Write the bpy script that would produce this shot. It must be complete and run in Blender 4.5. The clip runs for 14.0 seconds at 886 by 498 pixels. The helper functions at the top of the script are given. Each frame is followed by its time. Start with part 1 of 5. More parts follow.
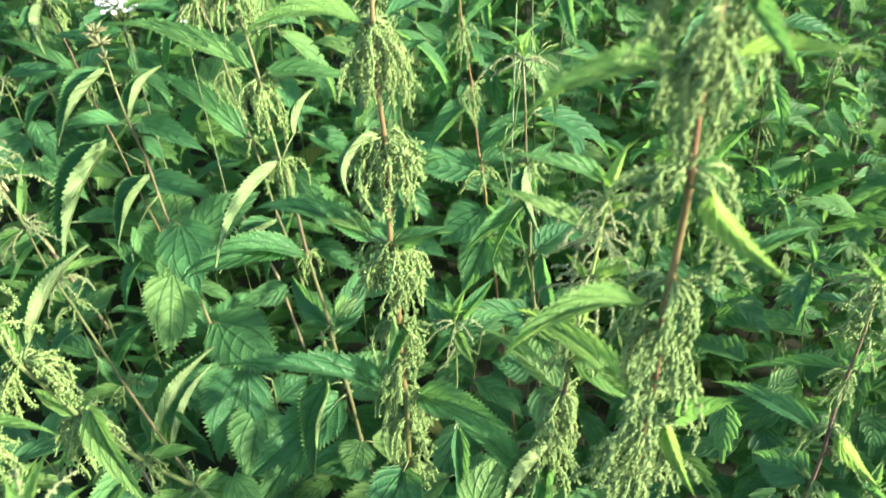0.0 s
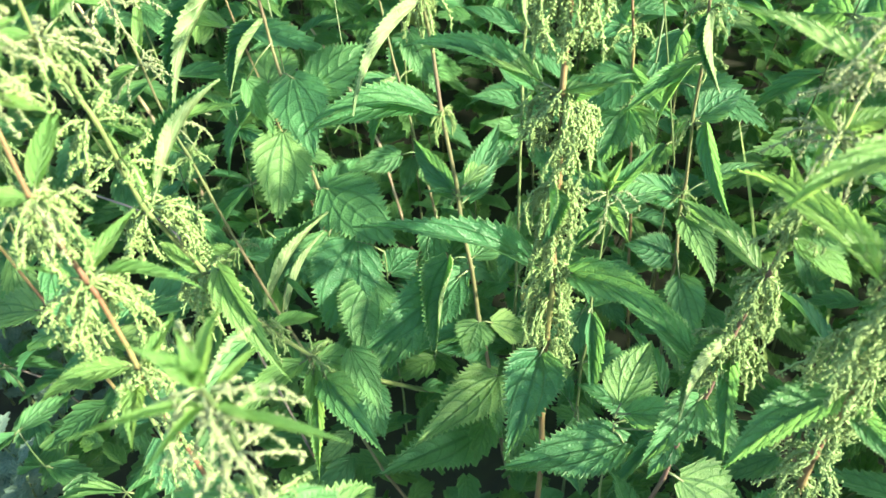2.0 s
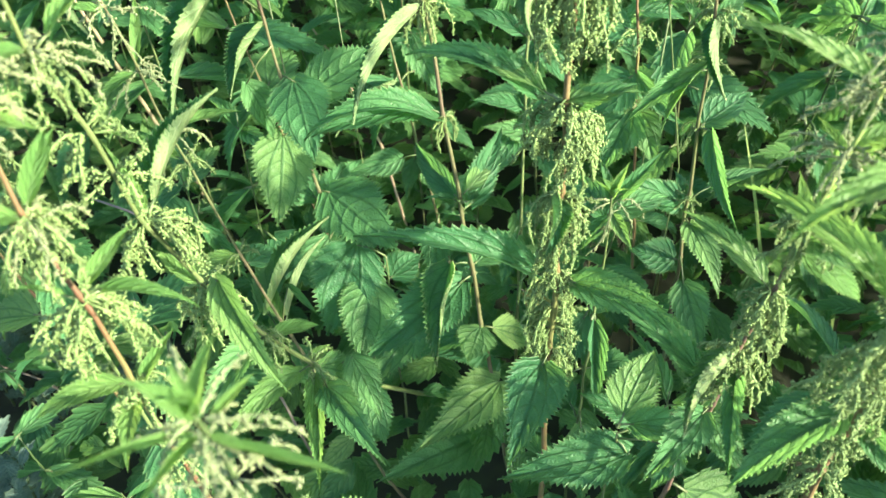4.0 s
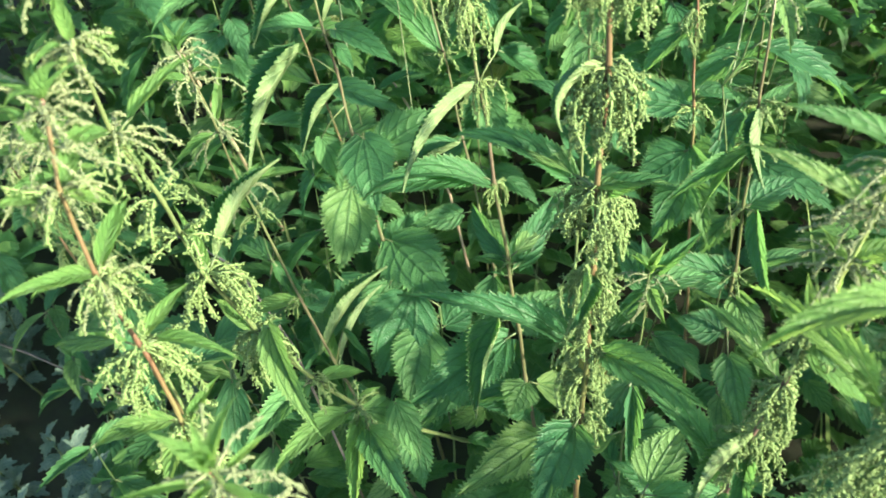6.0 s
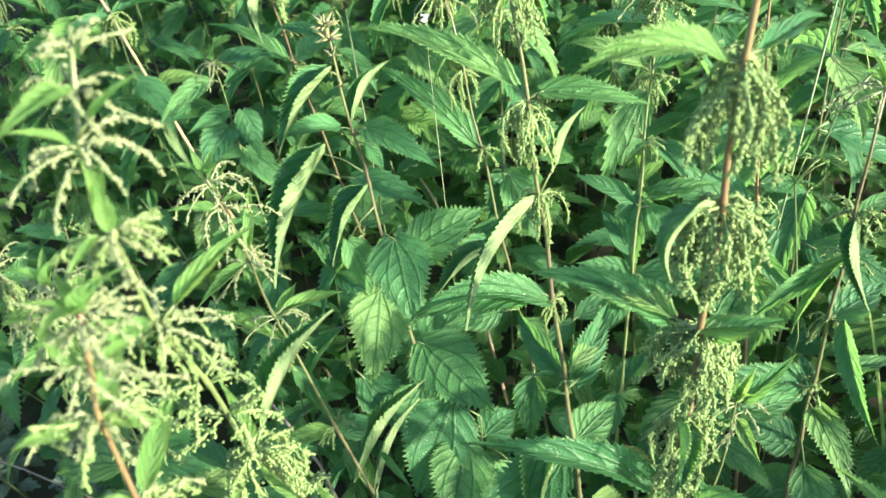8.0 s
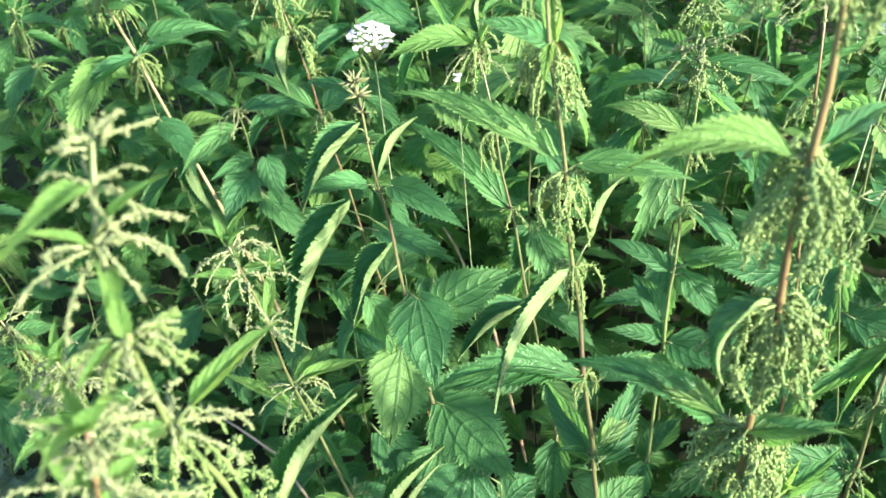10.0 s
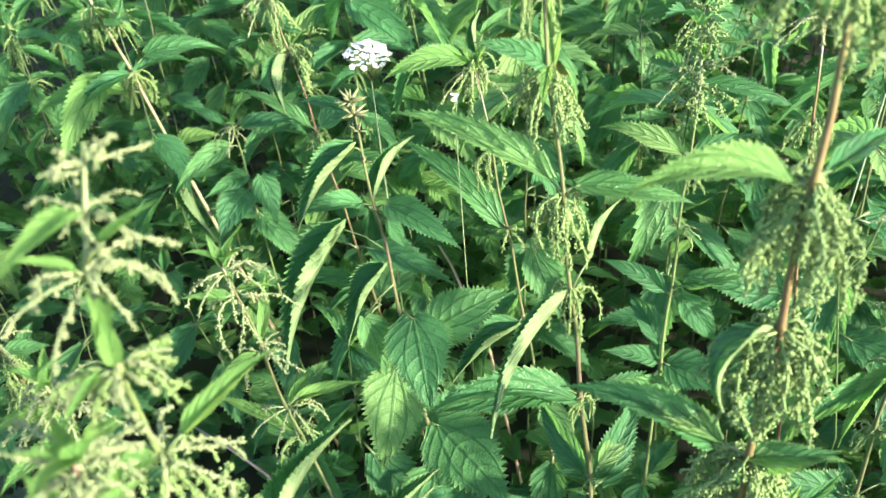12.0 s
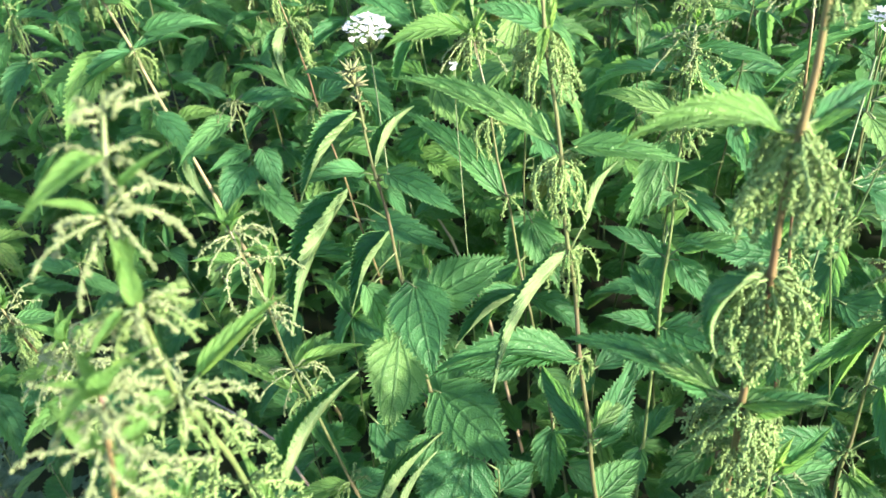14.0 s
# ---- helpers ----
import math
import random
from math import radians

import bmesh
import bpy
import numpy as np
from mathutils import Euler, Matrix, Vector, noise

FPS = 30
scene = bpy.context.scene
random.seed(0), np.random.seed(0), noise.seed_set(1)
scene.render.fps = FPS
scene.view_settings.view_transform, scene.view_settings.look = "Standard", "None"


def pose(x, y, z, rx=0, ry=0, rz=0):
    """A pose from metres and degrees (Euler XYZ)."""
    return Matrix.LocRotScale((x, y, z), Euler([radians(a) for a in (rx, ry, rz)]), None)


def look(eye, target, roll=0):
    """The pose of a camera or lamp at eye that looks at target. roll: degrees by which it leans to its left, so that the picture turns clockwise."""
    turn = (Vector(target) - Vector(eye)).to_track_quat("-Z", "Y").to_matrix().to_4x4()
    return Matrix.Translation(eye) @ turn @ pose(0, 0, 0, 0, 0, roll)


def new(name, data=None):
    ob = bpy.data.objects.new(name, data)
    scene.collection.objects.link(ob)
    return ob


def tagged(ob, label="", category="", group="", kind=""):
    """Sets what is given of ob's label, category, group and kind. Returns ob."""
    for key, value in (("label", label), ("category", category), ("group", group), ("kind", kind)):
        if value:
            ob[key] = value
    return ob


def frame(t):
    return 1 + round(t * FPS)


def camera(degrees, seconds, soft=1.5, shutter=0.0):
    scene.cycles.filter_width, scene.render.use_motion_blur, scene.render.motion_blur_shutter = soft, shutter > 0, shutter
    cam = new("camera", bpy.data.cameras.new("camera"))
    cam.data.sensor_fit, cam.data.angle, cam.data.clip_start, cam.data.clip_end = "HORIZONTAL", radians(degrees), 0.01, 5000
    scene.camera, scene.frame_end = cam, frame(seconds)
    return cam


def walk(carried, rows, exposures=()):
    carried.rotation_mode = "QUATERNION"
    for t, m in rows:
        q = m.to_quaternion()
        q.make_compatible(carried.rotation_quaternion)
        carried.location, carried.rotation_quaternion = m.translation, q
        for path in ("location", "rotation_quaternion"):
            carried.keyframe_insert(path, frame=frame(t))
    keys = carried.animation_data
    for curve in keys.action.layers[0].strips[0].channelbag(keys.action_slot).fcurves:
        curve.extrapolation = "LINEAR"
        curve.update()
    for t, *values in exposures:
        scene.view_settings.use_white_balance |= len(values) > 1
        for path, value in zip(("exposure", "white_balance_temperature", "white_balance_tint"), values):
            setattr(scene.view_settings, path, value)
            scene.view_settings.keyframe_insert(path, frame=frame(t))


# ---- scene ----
cam = camera(58.5, 14.0, shutter=0.3)
cam.data.dof.use_dof, cam.data.dof.focus_distance, cam.data.dof.aperture_fstop = True, 0.82, 9.2
METRES, EYE, TILT, LEAN, TURN = 0.5, 1.4, -41.0, 0.0, 0.0
ROWS = [
    (0.0, 0.0, 0.0, 0.0, -0.0, -0.0, -0.0),
    (0.5, -0.0606, 0.076, -0.0558, 0.2, -3.05, 0.05),
    (1.0, -0.1162, 0.1365, -0.0799, 1.1, -6.12, 0.06),
    (1.5, -0.1658, 0.1645, -0.0716, 2.97, -7.65, -1.02),
    (2.0, -0.1808, 0.1873, -0.0679, 4.58, -7.99, -2.31),
    (2.5, -0.1833, 0.1954, -0.062, 5.11, -8.57, -2.82),
    (5.0, -0.1753, 0.2004, -0.022, 4.6, -8.1, -2.14),
    (5.5, -0.1356, 0.1632, 0.0117, 6.71, -7.48, -3.16),
    (6.0, -0.0911, 0.1341, 0.0357, 11.41, -6.6, -5.43),
    (6.5, -0.1491, 0.2064, 0.0536, 13.05, -6.1, -5.34),
    (7.0, -0.2247, 0.268, 0.1088, 11.89, -5.45, -3.9),
    (7.5, -0.2726, 0.2877, 0.1479, 10.53, -4.67, -3.84),
    (8.0, -0.2757, 0.2899, 0.18, 10.08, -3.77, -3.69),
    (8.5, -0.2902, 0.2898, 0.2077, 10.18, -2.9, -3.82),
    (9.0, -0.2993, 0.3107, 0.2257, 10.92, -2.38, -4.51),
    (11.5, -0.3363, 0.3748, 0.2512, 11.03, -0.95, -5.69),
    (12.0, -0.3244, 0.3607, 0.2585, 10.83, -0.62, -5.61),
    (12.5, -0.3217, 0.3545, 0.255, 10.82, -0.5, -5.39),
    (13.0, -0.3182, 0.3491, 0.2443, 10.77, -0.86, -5.21),
    (13.5, -0.3143, 0.3398, 0.2289, 10.89, -1.59, -5.14),
    (14.0, -0.3183, 0.3271, 0.2211, 10.75, -1.72, -4.93),
]
walk(cam, [(t, pose(0, 0, EYE, TILT, LEAN, TURN) @ pose(METRES * x, METRES * y, METRES * z, 90 + pitch, roll, yaw)) for t, x, y, z, yaw, pitch, roll in ROWS], exposures=[(0.0, 2.17, 6450, 11), (0.5, 2.28, 6480, 11), (1.0, 2.35, 6500, 10), (1.5, 2.53, 6450, 10), (2.0, 2.55, 6450, 10), (2.5, 2.35, 6450, 10), (5.0, 2.25, 6450, 11), (6.0, 2.08, 6400, 12), (7.0, 2.23, 6350, 13), (9.0, 2.29, 6300, 14), (12.0, 2.28, 6300, 14), (14.0, 2.25, 6300, 14)])

# ---- world and light ----
SUN_EL, SUN_AZ = 19.5, 343.0   # degrees; azimuth counter-clockwise from +x, where the sun stands
world = bpy.data.worlds.new("world")
scene.world = world
world.use_nodes = True
wn = world.node_tree
sky = wn.nodes.new("ShaderNodeTexSky")
sky.sky_type, sky.sun_disc = "NISHITA", False
sky.sun_elevation, sky.sun_rotation = radians(SUN_EL), radians(90 - SUN_AZ)
wn.links.new(sky.outputs[0], wn.nodes["Background"].inputs[0])
wn.nodes["Background"].inputs[1].default_value = 0.135
sun = new("sun", bpy.data.lights.new("sun", "SUN"))
sun.data.energy, sun.data.angle, sun.data.color = 5.0, radians(2.5), (1.0, 0.885, 0.68)
sd = Vector((math.cos(radians(SUN_AZ)) * math.cos(radians(SUN_EL)), math.sin(radians(SUN_AZ)) * math.cos(radians(SUN_EL)), math.sin(radians(SUN_EL))))
sun.matrix_world = look(sd * 20, (0, 0, 0))


# ---- materials ----
def material(name):
    m = bpy.data.materials.new(name)
    m.use_nodes = True
    t = m.node_tree
    return m, t, t.nodes["Principled BSDF"], t.nodes["Material Output"]


def node(t, kind, **values):
    n = t.nodes.new("ShaderNode" + kind)
    for k, v in values.items():
        n.inputs[k].default_value = v
    return n


def ramp(t, source, stops):
    r = t.nodes.new("ShaderNodeValToRGB")
    while len(r.color_ramp.elements) < len(stops):
        r.color_ramp.elements.new(0.5)
    for e, (p, c) in zip(r.color_ramp.elements, stops):
        e.position, e.color = p, (*c, 1)
    t.links.new(source, r.inputs[0])
    return r.outputs[0]


def mix(t, kind, fac, a, b):
    n = t.nodes.new("ShaderNodeMix")
    n.data_type, n.blend_type = "RGBA", kind
    for sock, v in ((n.inputs[0], fac), (n.inputs[6], a), (n.inputs[7], b)):
        if isinstance(v, (int, float)):
            sock.default_value = v
        elif isinstance(v, tuple):
            sock.default_value = (*v, 1)
        else:
            t.links.new(v, sock)
    return n.outputs[2]


def arith(t, op, a, b=0.0):
    n = t.nodes.new("ShaderNodeMath")
    n.operation = op
    for sock, v in zip(n.inputs, (a, b)):
        if isinstance(v, (int, float)):
            sock.default_value = v
        else:
            t.links.new(v, sock)
    return n.outputs[0]


def leaf_material(name, shades, glow, vein, through_light=0.38, gloss=0.42, dark=0.25, islands=False, lit_rim=(0.17, 0.28, 0.10)):
    """A leaf: midrib and side veins from its own coordinates, mottling, some light through the blade."""
    m, t, bsdf, out = material(name)
    info = t.nodes.new("ShaderNodeObjectInfo")
    uv = t.nodes.new("ShaderNodeUVMap")
    sep = t.nodes.new("ShaderNodeSeparateXYZ")
    t.links.new(uv.outputs[0], sep.inputs[0])
    u, v = sep.outputs[0], sep.outputs[1]
    side = arith(t, "ABSOLUTE", arith(t, "SUBTRACT", v, 0.5))
    coord = t.nodes.new("ShaderNodeTexCoord")
    shift = t.nodes.new("ShaderNodeVectorMath")
    shift.operation = "ADD"
    t.links.new(coord.outputs["Object"], shift.inputs[0])
    t.links.new(info.outputs["Location"], shift.inputs[1])
    big = node(t, "TexNoise", Scale=5.0, Detail=3.0)
    t.links.new(shift.outputs[0], big.inputs[0])
    fine = node(t, "TexNoise", Scale=60.0, Detail=4.0)
    t.links.new(shift.outputs[0], fine.inputs[0])
    geo = t.nodes.new("ShaderNodeNewGeometry")
    base = ramp(t, geo.outputs["Random Per Island"] if islands else info.outputs["Random"], shades)
    base = mix(t, "MULTIPLY", 0.75, base, ramp(t, big.outputs[0], [(0.3, (0.6, 0.68, 0.6)), (0.7, (1.25, 1.2, 1.05))]))
    base = mix(t, "MULTIPLY", 0.5, base, ramp(t, fine.outputs[0], [(0.3, (0.7, 0.75, 0.7)), (0.65, (1.15, 1.1, 1.1))]))
    # side veins run forward from the midrib in a curve, two strong nerves leave the base
    across = arith(t, "MULTIPLY", side, 2.0)
    phase = arith(t, "MULTIPLY", arith(t, "SUBTRACT", u, arith(t, "MULTIPLY", arith(t, "POWER", across, 1.35), 0.27)), 7.0)
    saw = arith(t, "ABSOLUTE", arith(t, "SUBTRACT", arith(t, "FRACT", phase), 0.5))
    veins = ramp(t, saw, [(0.425, (0, 0, 0)), (0.485, (1, 1, 1))])
    rib = ramp(t, side, [(0.012, (1, 1, 1)), (0.034, (0, 0, 0))])
    nerve = ramp(t, arith(t, "ABSOLUTE", arith(t, "SUBTRACT", across, arith(t, "ADD", arith(t, "MULTIPLY", u, 0.85), 0.10))), [(0.02, (1, 1, 1)), (0.06, (0, 0, 0))])
    lines = mix(t, "LIGHTEN", 1.0, mix(t, "MULTIPLY", 1.0, veins, (0.62, 0.62, 0.62)), mix(t, "MULTIPLY", 1.0, mix(t, "LIGHTEN", 1.0, rib, nerve), (0.7, 0.7, 0.7)))
    colour = mix(t, "MIX", lines, base, vein)
    # pale leaf margin, with the light that edges catch put into its colour
    edge = ramp(t, side, [(0.468, (0, 0, 0)), (0.5, (0.7, 0.7, 0.7))])
    colour = mix(t, "MIX", edge, colour, lit_rim)
    spots = node(t, "TexVoronoi", Scale=16.0)
    t.links.new(shift.outputs[0], spots.inputs[0])
    colour = mix(t, "MIX", ramp(t, spots.outputs["Distance"], [(0.03, (dark, dark, dark)), (0.07, (0, 0, 0))]), colour, (0.05, 0.05, 0.02))
    t.links.new(colour, bsdf.inputs["Base Color"])
    bsdf.inputs["Roughness"].default_value = gloss
    bsdf.inputs["Specular IOR Level"].default_value = 0.2
    net = node(t, "TexVoronoi", Scale=34.0)
    net.feature = "DISTANCE_TO_EDGE"
    t.links.new(shift.outputs[0], net.inputs[0])
    swell = arith(t, "SUBTRACT", 1.0, arith(t, "POWER", arith(t, "MULTIPLY", saw, 2.0), 2.5))
    height = arith(t, "ADD", arith(t, "MULTIPLY", net.outputs["Distance"], 1.1), arith(t, "SUBTRACT", swell, arith(t, "MULTIPLY", mix(t, "LIGHTEN", 1.0, rib, nerve), 0.8)))
    bump = node(t, "Bump", Strength=0.6, Distance=0.0023)
    t.links.new(height, bump.inputs["Height"])
    t.links.new(bump.outputs[0], bsdf.inputs["Normal"])
    trans = node(t, "BsdfTranslucent")
    t.links.new(mix(t, "MULTIPLY", 1.0, mix(t, "MIX", 0.35, colour, glow), (1.9, 1.9, 1.9)), trans.inputs["Color"])
    t.links.new(bump.outputs[0], trans.inputs["Normal"])
    both = node(t, "MixShader", Fac=through_light)
    t.links.new(bsdf.outputs[0], both.inputs[1])
    t.links.new(trans.outputs[0], both.inputs[2])
    t.links.new(both.outputs[0], out.inputs[0])
    return m


def plain(name, stops, scale=30.0, rough=0.6, bump_h=0.001, through_light=0.0, islands=False, stretch=(1, 1, 1), vary=0.45, young=0.0):
    """A mottled surface whose colour runs through the stops; a stem is green from the height young upwards."""
    m, t, bsdf, out = material(name)
    info = t.nodes.new("ShaderNodeObjectInfo")
    coord = t.nodes.new("ShaderNodeTexCoord")
    mapping = t.nodes.new("ShaderNodeMapping")
    mapping.inputs["Scale"].default_value = stretch
    t.links.new(coord.outputs["Object"], mapping.inputs[0])
    n = node(t, "TexNoise", Scale=scale, Detail=5.0)
    t.links.new(mapping.outputs[0], n.inputs[0])
    if islands:
        g = t.nodes.new("ShaderNodeNewGeometry")
        key = arith(t, "ADD", arith(t, "MULTIPLY", g.outputs["Random Per Island"], 0.6), arith(t, "MULTIPLY", n.outputs[0], 0.4))
    else:
        key = arith(t, "ADD", arith(t, "MULTIPLY", info.outputs["Random"], vary), arith(t, "MULTIPLY", n.outputs[0], 1.05 - vary))
    colour = ramp(t, key, stops)
    if young:
        sep = t.nodes.new("ShaderNodeSeparateXYZ")
        t.links.new(coord.outputs["Object"], sep.inputs[0])
        rise = arith(t, "MULTIPLY", arith(t, "SUBTRACT", sep.outputs[2], young), 12.0)
        colour = mix(t, "MIX", ramp(t, rise, [(0.0, (0, 0, 0)), (1.0, (1, 1, 1))]), colour, (0.19, 0.27, 0.08))
    t.links.new(colour, bsdf.inputs["Base Color"])
    bsdf.inputs["Roughness"].default_value = rough
    b = node(t, "Bump", Strength=0.5, Distance=bump_h)
    t.links.new(n.outputs[0], b.inputs["Height"])
    t.links.new(b.outputs[0], bsdf.inputs["Normal"])
    if through_light:
        trans = node(t, "BsdfTranslucent")
        t.links.new(colour, trans.inputs["Color"])
        both = node(t, "MixShader", Fac=through_light)
        t.links.new(bsdf.outputs[0], both.inputs[1])
        t.links.new(trans.outputs[0], both.inputs[2])
        t.links.new(both.outputs[0], out.inputs[0])
    return m


LEAF = leaf_material("nettle_leaf", [(0.0, (0.042, 0.142, 0.066)), (0.5, (0.057, 0.172, 0.072)), (0.85, (0.084, 0.206, 0.077)), (1.0, (0.15, 0.26, 0.09))], (0.22, 0.45, 0.06), (0.030, 0.095, 0.036))
# yellow-green of young leaves, also painted on leaves that the sun brightens
FRESH_SUNLIT = leaf_material("young_sunlit_leaf", [(0.0, (0.095, 0.215, 0.068)), (1.0, (0.145, 0.27, 0.08))], (0.34, 0.55, 0.09), (0.07, 0.16, 0.05), 0.45, lit_rim=(0.24, 0.36, 0.12))
PALE = leaf_material("leaf_underside", [(0.0, (0.17, 0.27, 0.13)), (1.0, (0.23, 0.33, 0.165))], (0.25, 0.42, 0.10), (0.26, 0.35, 0.18), gloss=0.6)
YELLOW = leaf_material("yellowed_leaf", [(0.0, (0.26, 0.24, 0.08)), (1.0, (0.24, 0.27, 0.08))], (0.40, 0.36, 0.10), (0.5, 0.45, 0.2), dark=0.6)
STEM = plain("nettle_stem", [(0.2, (0.036, 0.072, 0.022)), (0.5, (0.055, 0.09, 0.03)), (0.78, (0.08, 0.085, 0.034)), (0.95, (0.07, 0.055, 0.03))], 9.0, 0.5, 0.0008, stretch=(6, 6, 1))
REDSTEM = plain("red_stem", [(0.32, (0.125, 0.14, 0.048)), (0.47, (0.125, 0.10, 0.042)), (0.62, (0.115, 0.066, 0.036)), (0.78, (0.085, 0.038, 0.028))], 7.0, 0.45, 0.0008, stretch=(5, 5, 1), vary=0.05)
PINKSTEM = plain("pink_stem", [(0.34, (0.085, 0.115, 0.04)), (0.5, (0.09, 0.10, 0.042)), (0.66, (0.088, 0.075, 0.042)), (0.8, (0.075, 0.052, 0.038))], 7.0, 0.45, 0.0008, stretch=(5, 5, 1), vary=0.05)
PURPLESTEM = plain("purple_stem", [(0.30, (0.13, 0.13, 0.06)), (0.5, (0.115, 0.075, 0.055)), (0.7, (0.075, 0.042, 0.042))], 7.0, 0.45, 0.0008, stretch=(5, 5, 1), vary=0.05, young=0.88)
GREENSTEM = plain("green_stem", [(0.2, (0.062, 0.115, 0.038)), (0.8, (0.105, 0.145, 0.05))], 14.0, 0.5, 0.0008, stretch=(6, 6, 1))
CATKIN = plain("nettle_catkin", [(0.15, (0.138, 0.235, 0.072)), (0.5, (0.176, 0.285, 0.09)), (0.9, (0.225, 0.33, 0.112))], 60.0, 0.7, 0.0006, 0.22, True)
# lighter copy of the catkin colour, with strong sun painted into it
SUNLITCATKIN = plain("sunlit_catkin", [(0.15, (0.175, 0.24, 0.10)), (0.5, (0.23, 0.295, 0.137)), (0.9, (0.285, 0.345, 0.178))], 60.0, 0.7, 0.0006, 0.22, True)
STRAW = plain("dry_straw", [(0.2, (0.30, 0.21, 0.13)), (0.8, (0.52, 0.42, 0.28))], 20.0, 0.7, 0.0008, stretch=(5, 5, 1))
OLDSTEM = plain("old_stem", [(0.3, (0.15, 0.15, 0.07)), (0.5, (0.21, 0.18, 0.10)), (0.75, (0.25, 0.20, 0.125))], 9.0, 0.6, 0.0008, stretch=(5, 5, 1), vary=0.05)
DEADWOOD = plain("grey_dead_stalk", [(0.2, (0.10, 0.08, 0.06)), (0.8, (0.22, 0.18, 0.14))], 20.0, 0.8, 0.0008, stretch=(5, 5, 1))
WHITE = plain("white_petals", [(0.2, (0.60, 0.62, 0.64)), (0.8, (0.74, 0.75, 0.77))], 60.0, 0.6, 0.0003, 0.3)
CALYX = plain("dry_calyx", [(0.2, (0.13, 0.18, 0.07)), (0.8, (0.21, 0.22, 0.11))], 60.0, 0.7, 0.0005, 0.25)
SOIL = plain("soil", [(0.3, (0.009, 0.009, 0.006)), (0.5, (0.016, 0.017, 0.010)), (0.7, (0.022, 0.032, 0.013))], 25.0, 0.95, 0.004)
ISLANDLEAF = leaf_material("thicket_leaf", [(0.0, (0.045, 0.135, 0.055)), (0.6, (0.07, 0.18, 0.06)), (1.0, (0.11, 0.23, 0.07))], (0.20, 0.42, 0.06), (0.034, 0.098, 0.036), islands=True)
GRASS = plain("grass", [(0.2, (0.16, 0.28, 0.07)), (0.8, (0.28, 0.40, 0.13))], 20.0, 0.5, 0.0003, 0.35)
GREYLEAF = leaf_material("grey_green_leaf", [(0.0, (0.085, 0.155, 0.135)), (1.0, (0.14, 0.22, 0.185))], (0.2, 0.3, 0.15), (0.22, 0.30, 0.22), 0.25, 0.6)

# ---- meshes shared by the pieces ----
def mesh(name, verts, faces, mats, uvs=None, slots=None, smooth=True):
    me = bpy.data.meshes.new(name)
    me.from_pydata([tuple(p) for p in verts], [], faces)
    for m in mats:
        me.materials.append(m)
    if uvs is not None:
        layer = me.uv_layers.new(name="UVMap")
        for loop in me.loops:
            layer.data[loop.index].uv = uvs[loop.vertex_index]
    if slots is not None:
        me.polygons.foreach_set("material_index", slots)
    me.polygons.foreach_set("use_smooth", [smooth] * len(me.polygons))
    me.update()
    return me


def tube(points, radii, sides=6, square=0.0, verts=None, faces=None):
    """A tapered tube along the points, added to verts and faces."""
    verts, faces = ([], []) if verts is None else (verts, faces)
    start = len(verts)
    pts = [Vector(p) for p in points]
    ref = Vector((0.31, 0.95, 0.05))
    for i, p in enumerate(pts):
        d = (pts[min(i + 1, len(pts) - 1)] - pts[max(i - 1, 0)]).normalized()
        a = d.cross(ref).normalized() if abs(d.dot(ref)) < 0.95 else d.cross(Vector((1, 0, 0))).normalized()
        b = d.cross(a)
        for k in range(sides):
            th = 2 * math.pi * k / sides
            r = radii[i] * (1 + square * math.cos(4 * th))
            verts.append(p + a * (r * math.cos(th)) + b * (r * math.sin(th)))
    for i in range(len(pts) - 1):
        for k in range(sides):
            q = start + i * sides
            k2 = (k + 1) % sides
            faces.append((q + k, q + k2, q + sides + k2, q + sides + k))
    faces.append(tuple(start + k for k in range(sides))[::-1])
    faces.append(tuple(start + (len(pts) - 1) * sides + k for k in range(sides)))
    return verts, faces


PETIOLE = {}   # the stalk that goes with a leaf blade


